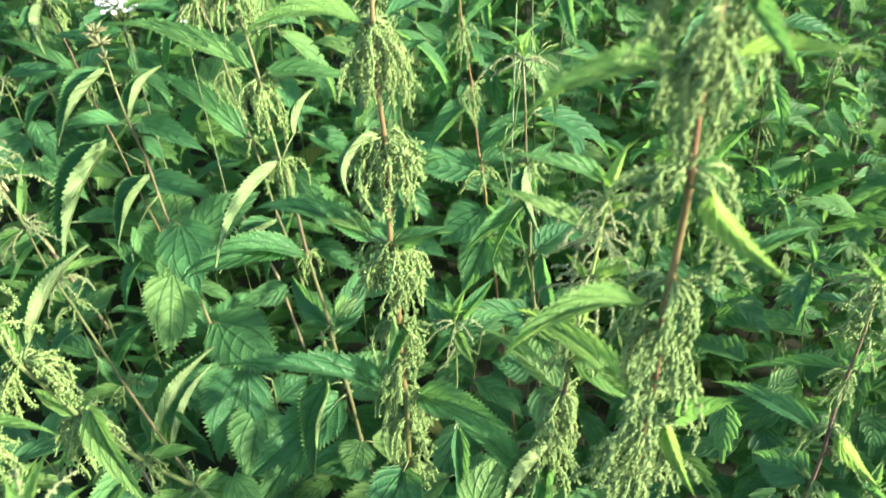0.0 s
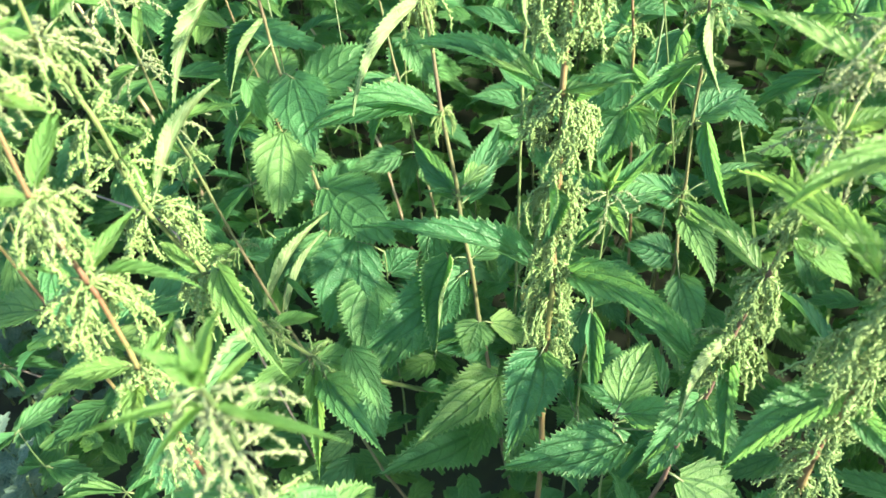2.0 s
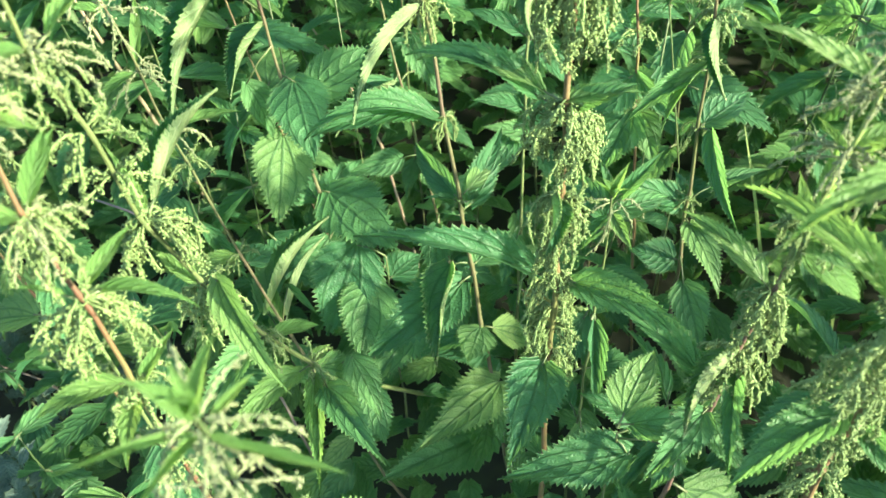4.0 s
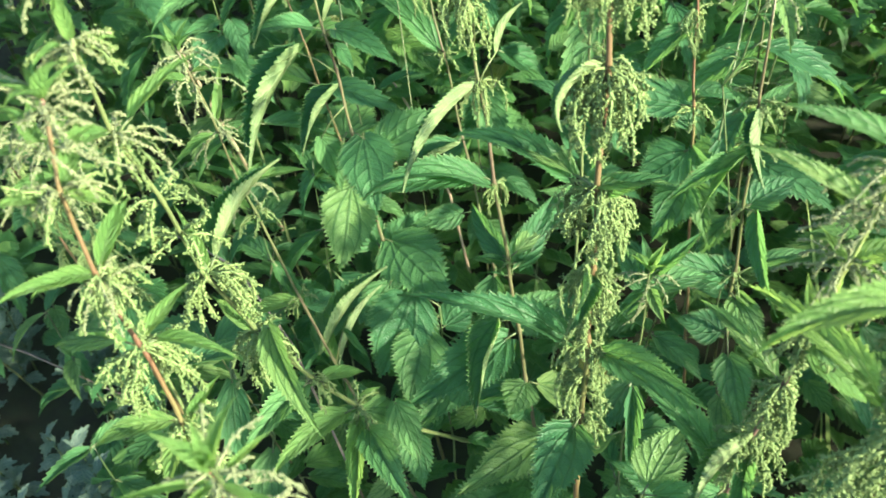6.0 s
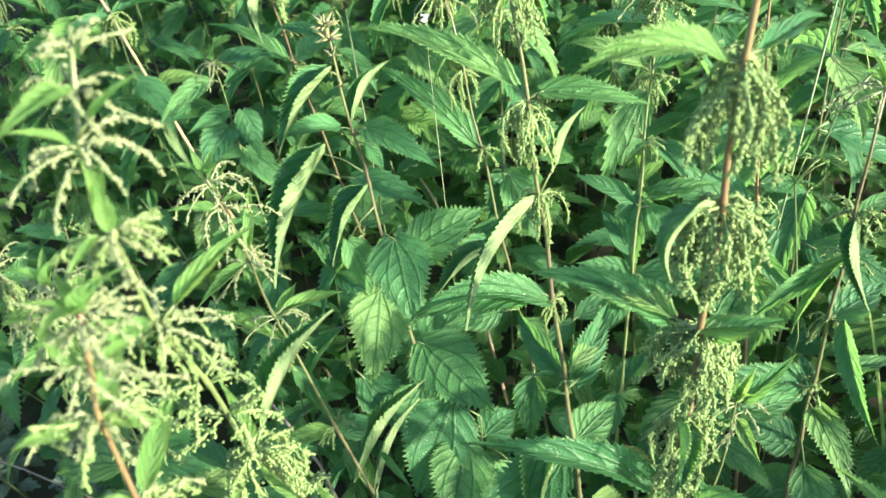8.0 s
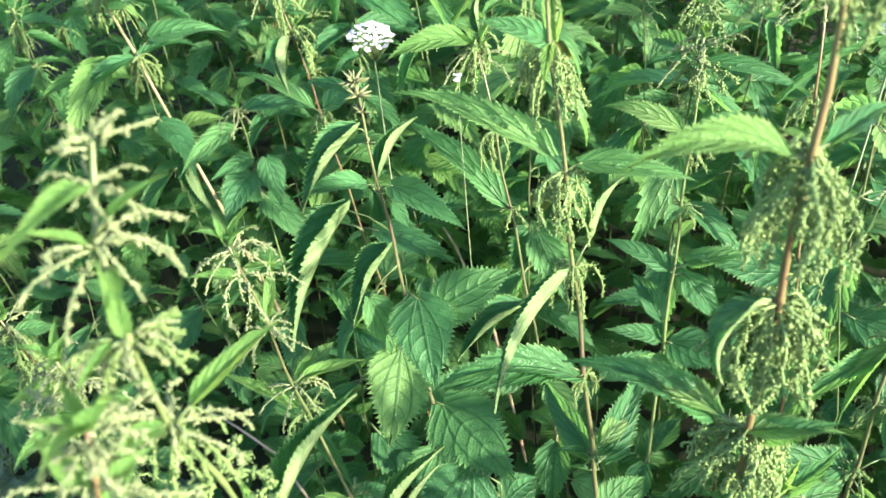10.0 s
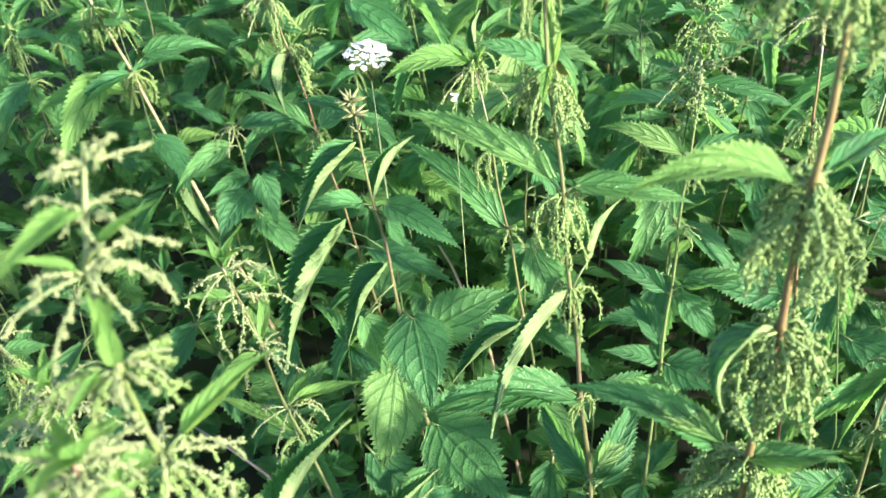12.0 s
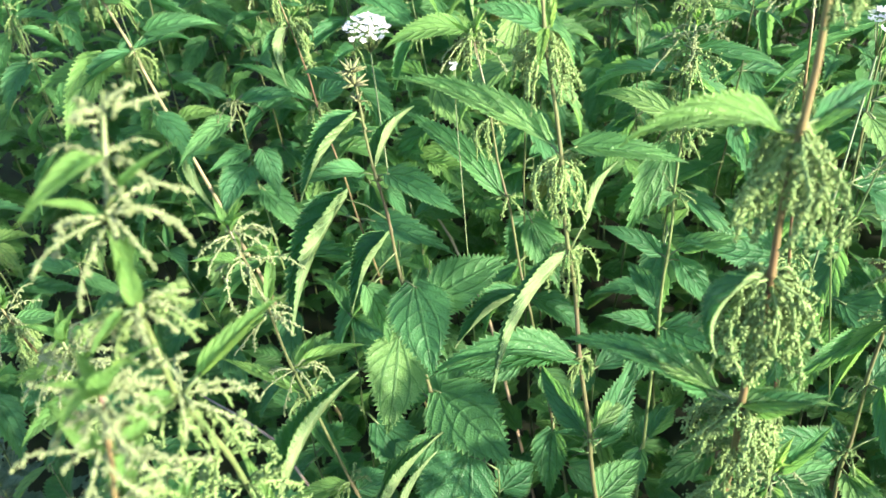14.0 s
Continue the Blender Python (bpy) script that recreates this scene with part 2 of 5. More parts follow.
def leaf_mesh(name, ratio, bend, fold, teeth, cols, seed, mats, stalk=0.16, belly=0.45, depth=0.11, twist=0.0, taper=1.15, point=1.42, loose=False):
    """A toothed nettle leaf, one unit from base to tip along x, bent down by bend radians and folded along its midrib."""
    r = random.Random(seed)
    rows = 2 * teeth
    def outline(u):
        return max(u, 0.0) ** belly * (1 - u ** taper) ** point

    norm = max(outline(k / 40) for k in range(41))
    # midrib: an arc that bends more towards the tip
    rib, ang, p = [], bend * 0.55, Vector((0, 0, 0))
    tangents = []
    for i in range(rows + 1):
        rib.append(p.copy())
        tangents.append(ang)
        p = p + Vector((math.cos(ang), 0, math.sin(ang))) / rows
        ang -= bend * (0.5 + 1.0 * i / rows) / rows
    chord = rib[-1] - rib[0]
    turn = Matrix.Rotation(math.atan2(chord.z, chord.x), 3, "Y")
    size = 1 / chord.length
    verts, uvs, faces = [], [], []
    wave = r.uniform(0, 6)
    sickle = r.uniform(-0.10, 0.10)
    for i in range(rows + 1):
        u = i / rows
        w = ratio * 0.5 * outline(u) / norm
        if i == 0:
            w = ratio * 0.12
        tan = Vector((math.cos(tangents[i]), 0, math.sin(tangents[i])))
        nor = Vector((-tan.z, 0, tan.x))
        tw = twist * u
        for c in range(-cols, cols + 1):
            v = c / cols
            ww, along = w * abs(v), 0.0
            if abs(c) == cols and 0 < i < rows:
                bite = 0.055 * ratio * (0.35 + 0.65 * min(1, w / (ratio * 0.35)))
                ww += (bite * 0.55 if i % 2 else -bite) * r.uniform(0.7, 1.25)
                along = (0.95 if i % 2 else -0.1) / rows
            f = fold * (0.55 + 0.45 * abs(v)) + 0.12 * math.sin(wave + 9 * u) * abs(v)
            sgn = 1 if v > 0 else -1
            y, z = sgn * ww * math.cos(f), ww * math.sin(f)
            vein = (u - 0.27 * abs(v) ** 1.35) * 7.0
            z += depth * ratio * 0.15 * abs(math.sin(math.pi * vein)) * min(1, abs(v) * 3) * (1 - 0.45 * abs(v)) * min(1, w / (ratio * 0.3))
            z += depth * ratio * 0.30 * math.exp(-(v * 4) ** 2) * -1
            y, z = y * math.cos(tw) - z * math.sin(tw), y * math.sin(tw) + z * math.cos(tw)
            along -= 0.09 * ratio * abs(v) if i == 0 else 0.0
            q = rib[i] + tan * along + Vector((0, y + sickle * (u * u - u), 0)) + nor * z
            verts.append(turn @ q * size)
            uvs.append((u, 0.5 + 0.5 * v))
    n = 2 * cols + 1
    for i in range(rows):
        for c in range(n - 1):
            a = i * n + c
            faces.append((a, a + 1, a + n + 1, a + n))
    blade = len(faces)
    if len(mats) > 2:   # the paler underside
        half = len(verts)
        for i in range(half):
            r0, c0 = divmod(i, n)
            du = verts[min(r0 + 1, rows) * n + c0] - verts[max(r0 - 1, 0) * n + c0]
            dv = verts[r0 * n + min(c0 + 1, n - 1)] - verts[r0 * n + max(c0 - 1, 0)]
            down = dv.cross(du)
            verts.append(verts[i] + (down.normalized() if down.length > 1e-9 else Vector((0, 0, -1))) * 0.006)
        uvs += uvs[:half]
        faces += [tuple(half + q for q in reversed(f)) for f in faces[:blade]]
    under = len(faces)
    if stalk:
        d = turn @ Vector((math.cos(bend * 0.55), 0, math.sin(bend * 0.55)))
        line = [d * -stalk + Vector((0, 0, -0.03)), d * (-stalk * 0.5), d * 0.03 - Vector((0, 0, 0.004))]
        if loose:
            stalk_mesh = mesh("petiole", *tube(line, [0.016, 0.012, 0.010], 5), [mats[1]])
        else:
            tube(line, [0.016, 0.012, 0.010], 5, 0, verts, faces)
        uvs += [(0.5, 0.5)] * (len(verts) - len(uvs))
    me = mesh(name, verts, faces, mats, uvs, [0] * blade + [2] * (under - blade) + [1] * (len(faces) - under))
    if loose:
        PETIOLE[me.name] = stalk_mesh
    return me


OCTA = [(0, 0, 1), (0.94, 0, -0.33), (-0.47, 0.82, -0.33), (-0.47, -0.82, -0.33)]
OCTF = [(0, 1, 2), (0, 2, 3), (0, 3, 1), (1, 3, 2)]


def bead(verts, faces, c, r, g):
    start = len(verts)
    m = Euler((g.uniform(0, 6), g.uniform(0, 6), g.uniform(0, 6))).to_matrix()
    s = Vector((r * g.uniform(0.8, 1.25), r * g.uniform(0.8, 1.2), r * g.uniform(0.7, 1.0)))
    for o in OCTA:
        verts.append(c + m @ Vector((o[0] * s.x, o[1] * s.y, o[2] * s.z)))
    faces.extend(tuple(start + k for k in f) for f in OCTF)


def strand(verts, faces, g, start, az, drop, length, lift, fine, thick, branch=True, side=(0.005, 0.013), every=3, grain=(0.0009, 0.0016)):
    """One catkin: a thread that leaves the stem and hangs, crowded with tiny flowers and with short side threads."""
    steps = max(3, int(length / (0.007 if fine else 0.014)))
    p = Vector(start)
    d = Vector((math.cos(az) * math.cos(lift), math.sin(az) * math.cos(lift), math.sin(lift)))
    pts, sway = [p.copy()], Vector((0, 0, 0))
    for i in range(steps):
        sway = sway * 0.5 + Vector((g.gauss(0, 0.16), g.gauss(0, 0.16), g.gauss(0, 0.09)))
        d = (d + sway + Vector((0, 0, -drop * g.uniform(0.4, 1.5)))).normalized()
        p = p + d * (length / steps)
        pts.append(p.copy())
    last = len(pts) - 1
    core = [0.0007 if branch and i == 0 else thick * g.uniform(0.16, 0.28) * (1.0 - 0.5 * i / last) for i in range(len(pts))]
    tube(pts, core if fine else [0.0007] * len(pts), 5 if fine else 3, 0, verts, faces)
    gap = 0.0021 if fine else 0.0055
    wave = g.uniform(0, 6)
    n = max(4, int(length / gap))
    dense = 1.0
    for k in range(n):
        s = (k + 0.5) / n
        if branch and s < 0.10:
            continue
        dense = max(0.25, min(1.25, dense + g.uniform(-0.35, 0.35)))
        q = s * (len(pts) - 1)
        i = min(int(q), len(pts) - 2)
        c = pts[i].lerp(pts[i + 1], q - i)
        spread = thick * (1.0 - 0.45 * s) * dense * (0.75 + 0.45 * math.sin(wave + s * length * 900))
        for _ in range(3 if fine else 2):
            e = Vector((g.gauss(0, 1), g.gauss(0, 1), g.gauss(0, 1))) * spread * 0.45
            bead(verts, faces, c + e, g.uniform(*grain) if fine else g.uniform(0.0016, 0.0027), g)
        if branch and fine and k % every == every - 1 and s < 0.92:
            strand(verts, faces, g, c, az + g.uniform(-1.8, 1.8), drop * 1.2, g.uniform(*side) * (1.2 - 0.6 * s), g.uniform(-0.6, 0.3), fine, thick * 0.85, False, grain=grain)


def cluster_mesh(name, seed, strands, length, fine, lift=(-0.6, 0.5), drop=0.6, thick=0.0027, side=(0.005, 0.013), every=3, even=False, mat=None, grain=(0.0009, 0.0016)):
    """The catkins of one node of the stem, hanging all round it."""
    g = random.Random(seed)
    verts, faces = [], []
    for k in range(strands):
        az = (0 if k % 2 else math.pi) + g.uniform(-0.95, 0.95)
        if even:
            az = k * 6.283 / strands + g.uniform(-0.3, 0.3)
        ln = length * g.choice((0.5, 0.75, 0.9, 1.0, 1.15)) * g.uniform(0.85, 1.1)
        strand(verts, faces, g, (math.cos(az) * 0.003, math.sin(az) * 0.003, g.uniform(-0.004, 0.005)), az, drop * g.uniform(0.6, 1.5), ln, g.uniform(*lift), fine, thick, True, side, every, grain)
    return mesh(name, verts, faces, [mat or CATKIN])


LM = [LEAF, GREENSTEM]
LP = [LEAF, GREENSTEM, PALE]
NARROW = [leaf_mesh("leaf_narrow", 0.30, 0.9, 0.45, 24, 3, 1, LM, loose=True), leaf_mesh("leaf_narrow", 0.34, 0.5, 0.6, 24, 3, 2, LM, twist=0.5, loose=True), leaf_mesh("leaf_narrow", 0.34, 1.3, 0.35, 24, 3, 3, LM, twist=-0.3, loose=True)]
BROAD = [leaf_mesh("leaf_broad", 0.52, 0.6, 0.22, 24, 4, 4, LM, belly=0.40, loose=True), leaf_mesh("leaf_broad", 0.60, 0.9, 0.12, 24, 4, 5, LM, belly=0.38, loose=True), leaf_mesh("leaf_broad", 0.44, 0.8, 0.36, 24, 4, 6, LM, belly=0.42, loose=True), leaf_mesh("leaf_broad", 0.50, 1.0, 0.05, 24, 4, 8, LM, twist=0.3, loose=True)]
FLAT = [leaf_mesh("leaf_flat", 0.66, 0.45, 0.14, 22, 4, 9, LM, belly=0.36, taper=1.35, point=1.2, loose=True)]
EDGED = [leaf_mesh("leaf_folded", 0.40, 0.7, 1.1, 24, 3, 10, LP, loose=True), leaf_mesh("leaf_folded", 0.20, 0.6, 1.1, 24, 3, 11, LP, loose=True)]
ARCH = [leaf_mesh("leaf_arching", 0.36, 1.7, 0.9, 24, 3, 13, LP, loose=True), leaf_mesh("leaf_arching", 0.34, 1.6, 0.40, 24, 3, 24, LM, loose=True)]
COMMON = [leaf_mesh("leaf_common", 0.50, 0.6, 0.25, 15, 2, 14, LM, belly=0.40, depth=0.11), leaf_mesh("leaf_common", 0.56, 0.9, 0.12, 15, 2, 15, LM, belly=0.38, depth=0.11), leaf_mesh("leaf_common", 0.44, 0.8, 0.45, 15, 2, 16, LM, depth=0.09, twist=0.3)]
SLIM = [leaf_mesh("leaf_slim", 0.34, 0.9, 0.45, 10, 2, 17, LM, depth=0.11), leaf_mesh("leaf_slim", 0.38, 1.2, 0.35, 10, 2, 18, LM, depth=0.11, twist=-0.4), leaf_mesh("leaf_slim", 0.36, 0.6, 0.9, 10, 2, 19, LM, depth=0.12)]
# young leaves, and older ones coloured as if sun shone through them
YOUNG_SUNLIT = [leaf_mesh("leaf_young_sunlit", 0.30, 0.9, 0.45, 22, 3, 21, [FRESH_SUNLIT, GREENSTEM], loose=True), leaf_mesh("leaf_young_sunlit", 0.34, 0.5, 0.6, 22, 3, 22, [FRESH_SUNLIT, GREENSTEM], twist=0.4, loose=True), leaf_mesh("leaf_young_sunlit", 0.34, 1.3, 0.35, 22, 3, 23, [FRESH_SUNLIT, GREENSTEM], twist=-0.3, loose=True)]
YLEAF = [leaf_mesh("leaf_yellow", 0.5, 1.0, 0.3, 13, 3, 12, [YELLOW, STRAW])]
HANG = [cluster_mesh("catkins_hanging", 20 + i, 11, 0.062, True, (-0.4, 0.5), 0.60, 0.0046, (0.004, 0.010), 4, grain=(0.0009, 0.0016)) for i in range(4)]
LONG = [cluster_mesh("catkins_long", 30 + i, 13, 0.076, True, (-0.3, 0.6), 0.60, 0.0048, (0.004, 0.010), 4, grain=(0.0009, 0.0016)) for i in range(3)]
SHORT = [cluster_mesh("catkins_short", 40 + i, 9, 0.034, True, (-0.2, 0.8), 0.45, 0.0044, (0.003, 0.007), 4) for i in range(2)]
SPRAY = [cluster_mesh("catkins_spray", 50 + i, 9, 0.046, True, (-0.1, 0.7), 0.35, 0.0026, (0.003, 0.005), 4, True, SUNLITCATKIN, (0.0008, 0.0014)) for i in range(3)]
TIPS = [cluster_mesh("catkins_tip", 56 + i, 8, 0.028, True, (0.1, 1.1), 0.16, 0.0026, (0.002, 0.003), 5, True, SUNLITCATKIN, (0.0008, 0.0014)) for i in range(2)]
FARC = [cluster_mesh("catkins_coarse", 60 + i, 8, 0.055, False, thick=0.0026) for i in range(3)]
FARTIP = [cluster_mesh("catkins_small", 70 + i, 7, 0.028, False, (0.0, 0.9), 0.18, 0.0022) for i in range(3)]
FARLEAF = [leaf_mesh("leaf_far", 0.50, 0.6, 0.25, 8, 2, 31, LM, depth=0.09), leaf_mesh("leaf_far", 0.36, 1.0, 0.4, 8, 2, 32, LM, depth=0.09, twist=0.3), leaf_mesh("leaf_far", 0.44, 0.9, 0.35, 8, 2, 33, LM, depth=0.09)]


# ---- plants ----
def thing(name, at, label, category, group=""):
    ob = new(name)
    ob.empty_display_size = 0.05
    ob.matrix_basis = Matrix.Translation(at)
    return tagged(ob, label, category, group)


def part(name, me, parent, m=None, label=""):
    ob = new(name, me)
    ob.parent = parent
    if m is not None:
        ob.matrix_basis = m
    return tagged(ob, label)


def leaf_pose(base, tip, roll=0.0, wide=1.0):
    """Lays a unit leaf from base to tip; roll turns it about that line, wide stretches it across."""
    b, t = Vector(base), Vector(tip)
    x = t - b
    size = x.length
    x.normalize()
    up = Vector((0, 0, 1)) if abs(x.z) < 0.96 else Vector((0, -1, 0.2))
    y = up.cross(x).normalized()
    z = x.cross(y)
    m = Matrix((x, y, z)).transposed().to_4x4()
    return Matrix.Translation(b) @ m @ Matrix.Rotation(radians(roll), 4, "X") @ Matrix.Diagonal((size, size * wide, size, 1))


class Stem:
    """A stem from foot to top through the points of via, bowed by bow metres in x and y half way up."""

    def __init__(self, foot, top, bow=(0, 0), via=()):
        self.foot, self.top, self.bow = Vector((*foot, 0)), Vector(top), bow
        self.line = np.array([(*foot, 0.0), *via, tuple(top)], float).T

    def at(self, z):
        f = z / self.top.z
        k = 4 * f * (1 - f)
        x, y = (float(np.interp(z, self.line[2], self.line[c])) for c in (0, 1))
        return Vector((x + self.bow[0] * k, y + self.bow[1] * k, z))


def stem_part(ob, s, zs, thick, mat):
    n = 14
    hs = sorted([s.top.z * i / n for i in range(n + 1)] + [z + d for z in zs for d in (-0.007, 0, 0.007) if 0.01 < z + d < s.top.z - 0.01])
    turn = s.top.x * 91 + s.top.y * 57
    pts = [s.at(h) - s.foot + Vector((math.sin(h * 41 + turn), math.cos(h * 33 + turn), 0)) * 0.0014 for h in hs]
    radii = []
    for h in hs:
        r = thick * (1.0 - 0.62 * (h / s.top.z) ** 1.5)
        radii.append(r * (1.28 if any(abs(h - z) < 0.002 for z in zs) else 1.0))
    v, f = tube(pts, radii, 8, 0.10)
    me = mesh("stem", v, f, [mat])
    return part("stem", me, ob)


def nettle(foot, top, bow=(0, 0), leaves=(), catkins=(), auto=(), seed=0, thick=0.0042, mat=None, label="", group="nettles of the patch", size=0.105, crown=True, yellow=0.025, turn0=None, blades=(), via=()):
    """A stinging nettle. leaves: (height, tip x, y, z, mesh, roll, width); catkins: (height, mesh, scale);
    blades: (height of the joint, where the blade begins, its tip, mesh, roll, width); auto: heights at which a leaf pair grows by itself."""
    g = random.Random(seed)
    s = Stem(foot, top, bow, via)
    ob = thing("nettle", s.foot, label or "tall green stinging nettle with drooping flower catkins", "nettle", group)
    joints = sorted({round(q[0], 2) for q in leaves} | {round(q[0], 2) for q in catkins} | {round(h, 2) for h in auto} | {round(q[0], 2) for q in blades})
    stem_part(ob, s, joints, thick, mat or STEM)
    for h, x, y, z, me, roll, wide in leaves:
        b = s.at(h)
        tip = Vector((x, y, z))
        b2 = b.lerp(tip, 0.10)
        blade = part("leaf", me, ob, leaf_pose(b2 - s.foot, tip - s.foot, roll, wide))
        if me.name in PETIOLE:
            part("petiole", PETIOLE[me.name], blade)
    for h, start, tip, me, roll, wide in blades:
        b, e, j = Vector(start) - s.foot, Vector(tip) - s.foot, s.at(h) - s.foot
        part("leaf", me, ob, leaf_pose(b, e, roll, wide))
        if (b - j).length > 0.004:
            line = [j, j.lerp(b, 0.5) + Vector((0, 0, 0.06 * (b - j).length)), b + (e - b) * 0.02]
            part("petiole", mesh("petiole", *tube(line, [0.0013, 0.0010, 0.0009], 5), [GREENSTEM]), ob)
    for h, me, k in catkins:
        part("inflorescence", me, ob, Matrix.Translation(s.at(h) - s.foot) @ Matrix.Rotation(g.uniform(0, 6.3), 4, "Z") @ Matrix.Diagonal((k, k, k, 1)))
    az = g.uniform(0, math.pi) if turn0 is None else turn0
    for h in auto:
        f = h / s.top.z
        az += math.pi / 2 + g.uniform(-0.3, 0.3)
        ln = size * (0.45 + 0.75 * math.sin(math.pi * min(1, (1.02 - f) * 1.15 + 0.05) ** 0.8)) * g.uniform(0.8, 1.15)
        for k in (0, 1):
            if g.random() < 0.06:
                continue
            a = az + k * math.pi + g.uniform(-0.3, 0.3)
            drop = g.uniform(0.15, 0.9) if f < 0.55 else g.uniform(0.25, 1.05) if f < 0.9 else g.uniform(-0.5, 0.5)
            d = Vector((math.cos(a) * math.cos(drop), math.sin(a) * math.cos(drop), -math.sin(drop)))
            st = ln * (0.30 if f < 0.7 else 0.12)
            b = s.at(h) + Vector((math.cos(a), math.sin(a), 0.35)) * st * 0.55
            me = g.choice(FARLEAF if s.foot.y > 1.5 else COMMON if f < 0.62 else SLIM + COMMON[2:3])
            if f < 0.6 and g.random() < yellow:
                me = YLEAF[0]
            part("leaf", me, ob, leaf_pose(b - s.foot, b + d * ln - s.foot, g.uniform(-28, 28), g.uniform(0.85, 1.15)))
    if crown:
        for k in range(5):
            a = k * 2.4 + g.uniform(-0.4, 0.4)
            ln = g.uniform(0.022, 0.042)
            el = g.uniform(0.4, 1.2)
            b = s.top - Vector((0, 0, 0.006))
            part("leaf", g.choice(YOUNG_SUNLIT if leaves else SLIM), ob, leaf_pose(b - s.foot, b + Vector((math.cos(a) * math.cos(el), math.sin(a) * math.cos(el), math.sin(el))) * ln - s.foot, g.uniform(-20, 20), 0.9))
        part("inflorescence", g.choice(SPRAY if leaves else FARTIP), ob, Matrix.Translation(s.top - s.foot - Vector((0, 0, 0.012))) @ Matrix.Rotation(g.uniform(0, 6), 4, "Z"))
    return ob


def steps(lo, hi, gap, g):
    out, h = [], hi
    while h > lo:
        out.append(h)
        h -= gap * g.uniform(0.8, 1.2)
    return out


# ---- ground ----
def ground():
    xs = np.concatenate([-np.geomspace(400, 4, 14), np.linspace(-3, 3, 61), np.geomspace(4, 400, 14)])
    n = len(xs)
    verts = [(x, y, (noise.noise(Vector((x * 1.7, y * 1.7, 0))) * 0.03 + noise.noise(Vector((x * 9, y * 9, 3))) * 0.008 - 0.02) if max(abs(x), abs(y)) < 5 else -0.02) for y in xs for x in xs]
    faces = [(j * n + i, j * n + i + 1, (j + 1) * n + i + 1, (j + 1) * n + i) for j in range(n - 1) for i in range(n - 1)]
    tagged(new("ground", mesh("ground", verts, faces, [SOIL])), "dark soil under the dense nettle patch", "ground", kind="structure")


ground()

# the red-stemmed nettle in the middle
nettle((-0.015, 0.455), (-0.063, 0.61, 1.36), (0, 0),
       blades=[
           (0.916, (-0.068, 0.566, 0.927), (-0.167, 0.578, 0.942), NARROW[2], -7, 0.67),
           (0.92, (-0.048, 0.557, 0.924), (0.011, 0.555, 0.936), BROAD[0], 9, 0.65),
           (1.126, (-0.064, 0.582, 1.128), (-0.15, 0.553, 1.131), YOUNG_SUNLIT[2], -8, 0.85),
           (1.13, (-0.043, 0.599, 1.126), (0.002, 0.654, 1.12), BROAD[0], 11, 0.39),
           (1.028, (-0.057, 0.572, 1.029), (-0.079, 0.533, 0.996), ARCH[0], 50, 1.89),
           (0.908, (-0.071, 0.568, 0.92), (-0.176, 0.578, 0.946), ARCH[1], -21, 0.74),
           (0.91, (-0.041, 0.559, 0.919), (0.006, 0.559, 0.942), BROAD[2], 35, 0.87),
           (0.824, (-0.051, 0.546, 0.827), (-0.06, 0.474, 0.828), EDGED[0], -48, 1.25),
           (0.726, (-0.055, 0.54, 0.731), (-0.226, 0.525, 0.789), BROAD[2], -11, 0.44),
           (0.722, (-0.024, 0.533, 0.731), (0.073, 0.471, 0.748), BROAD[0], 20, 0.65),
           (0.626, (-0.045, 0.509, 0.625), (-0.077, 0.387, 0.628), BROAD[0], 0, 0.94),
       ],
       catkins=[
           (1.255, LONG[0], 1), (1.251, LONG[1], 1), (1.127, LONG[2], 1.05), (1.123, LONG[0], 1.05), (1.119, LONG[1], 1.05), (1.03, HANG[1], 1.15), (1.026, HANG[2], 1.15), (1.022, HANG[3], 1.15),
           (1.018, HANG[0], 1.15), (0.921, HANG[1], 1.15), (0.917, HANG[2], 1.15), (0.913, HANG[3], 1.15), (0.876, HANG[2], 0.95), (0.828, HANG[0], 0.95), (0.824, HANG[1], 0.95), (0.79, HANG[1], 1),
           (0.786, HANG[2], 1), (0.738, HANG[3], 1), (0.734, HANG[0], 1), (0.693, HANG[3], 1), (0.689, HANG[0], 1), (0.661, HANG[1], 0.9), (0.626, HANG[2], 0.95), (0.622, HANG[3], 0.95),
       ],
       seed=1, thick=0.0037, mat=REDSTEM, auto=[0.42, 0.3], label='tall stinging nettle with a reddish stem and drooping catkins', crown=True)

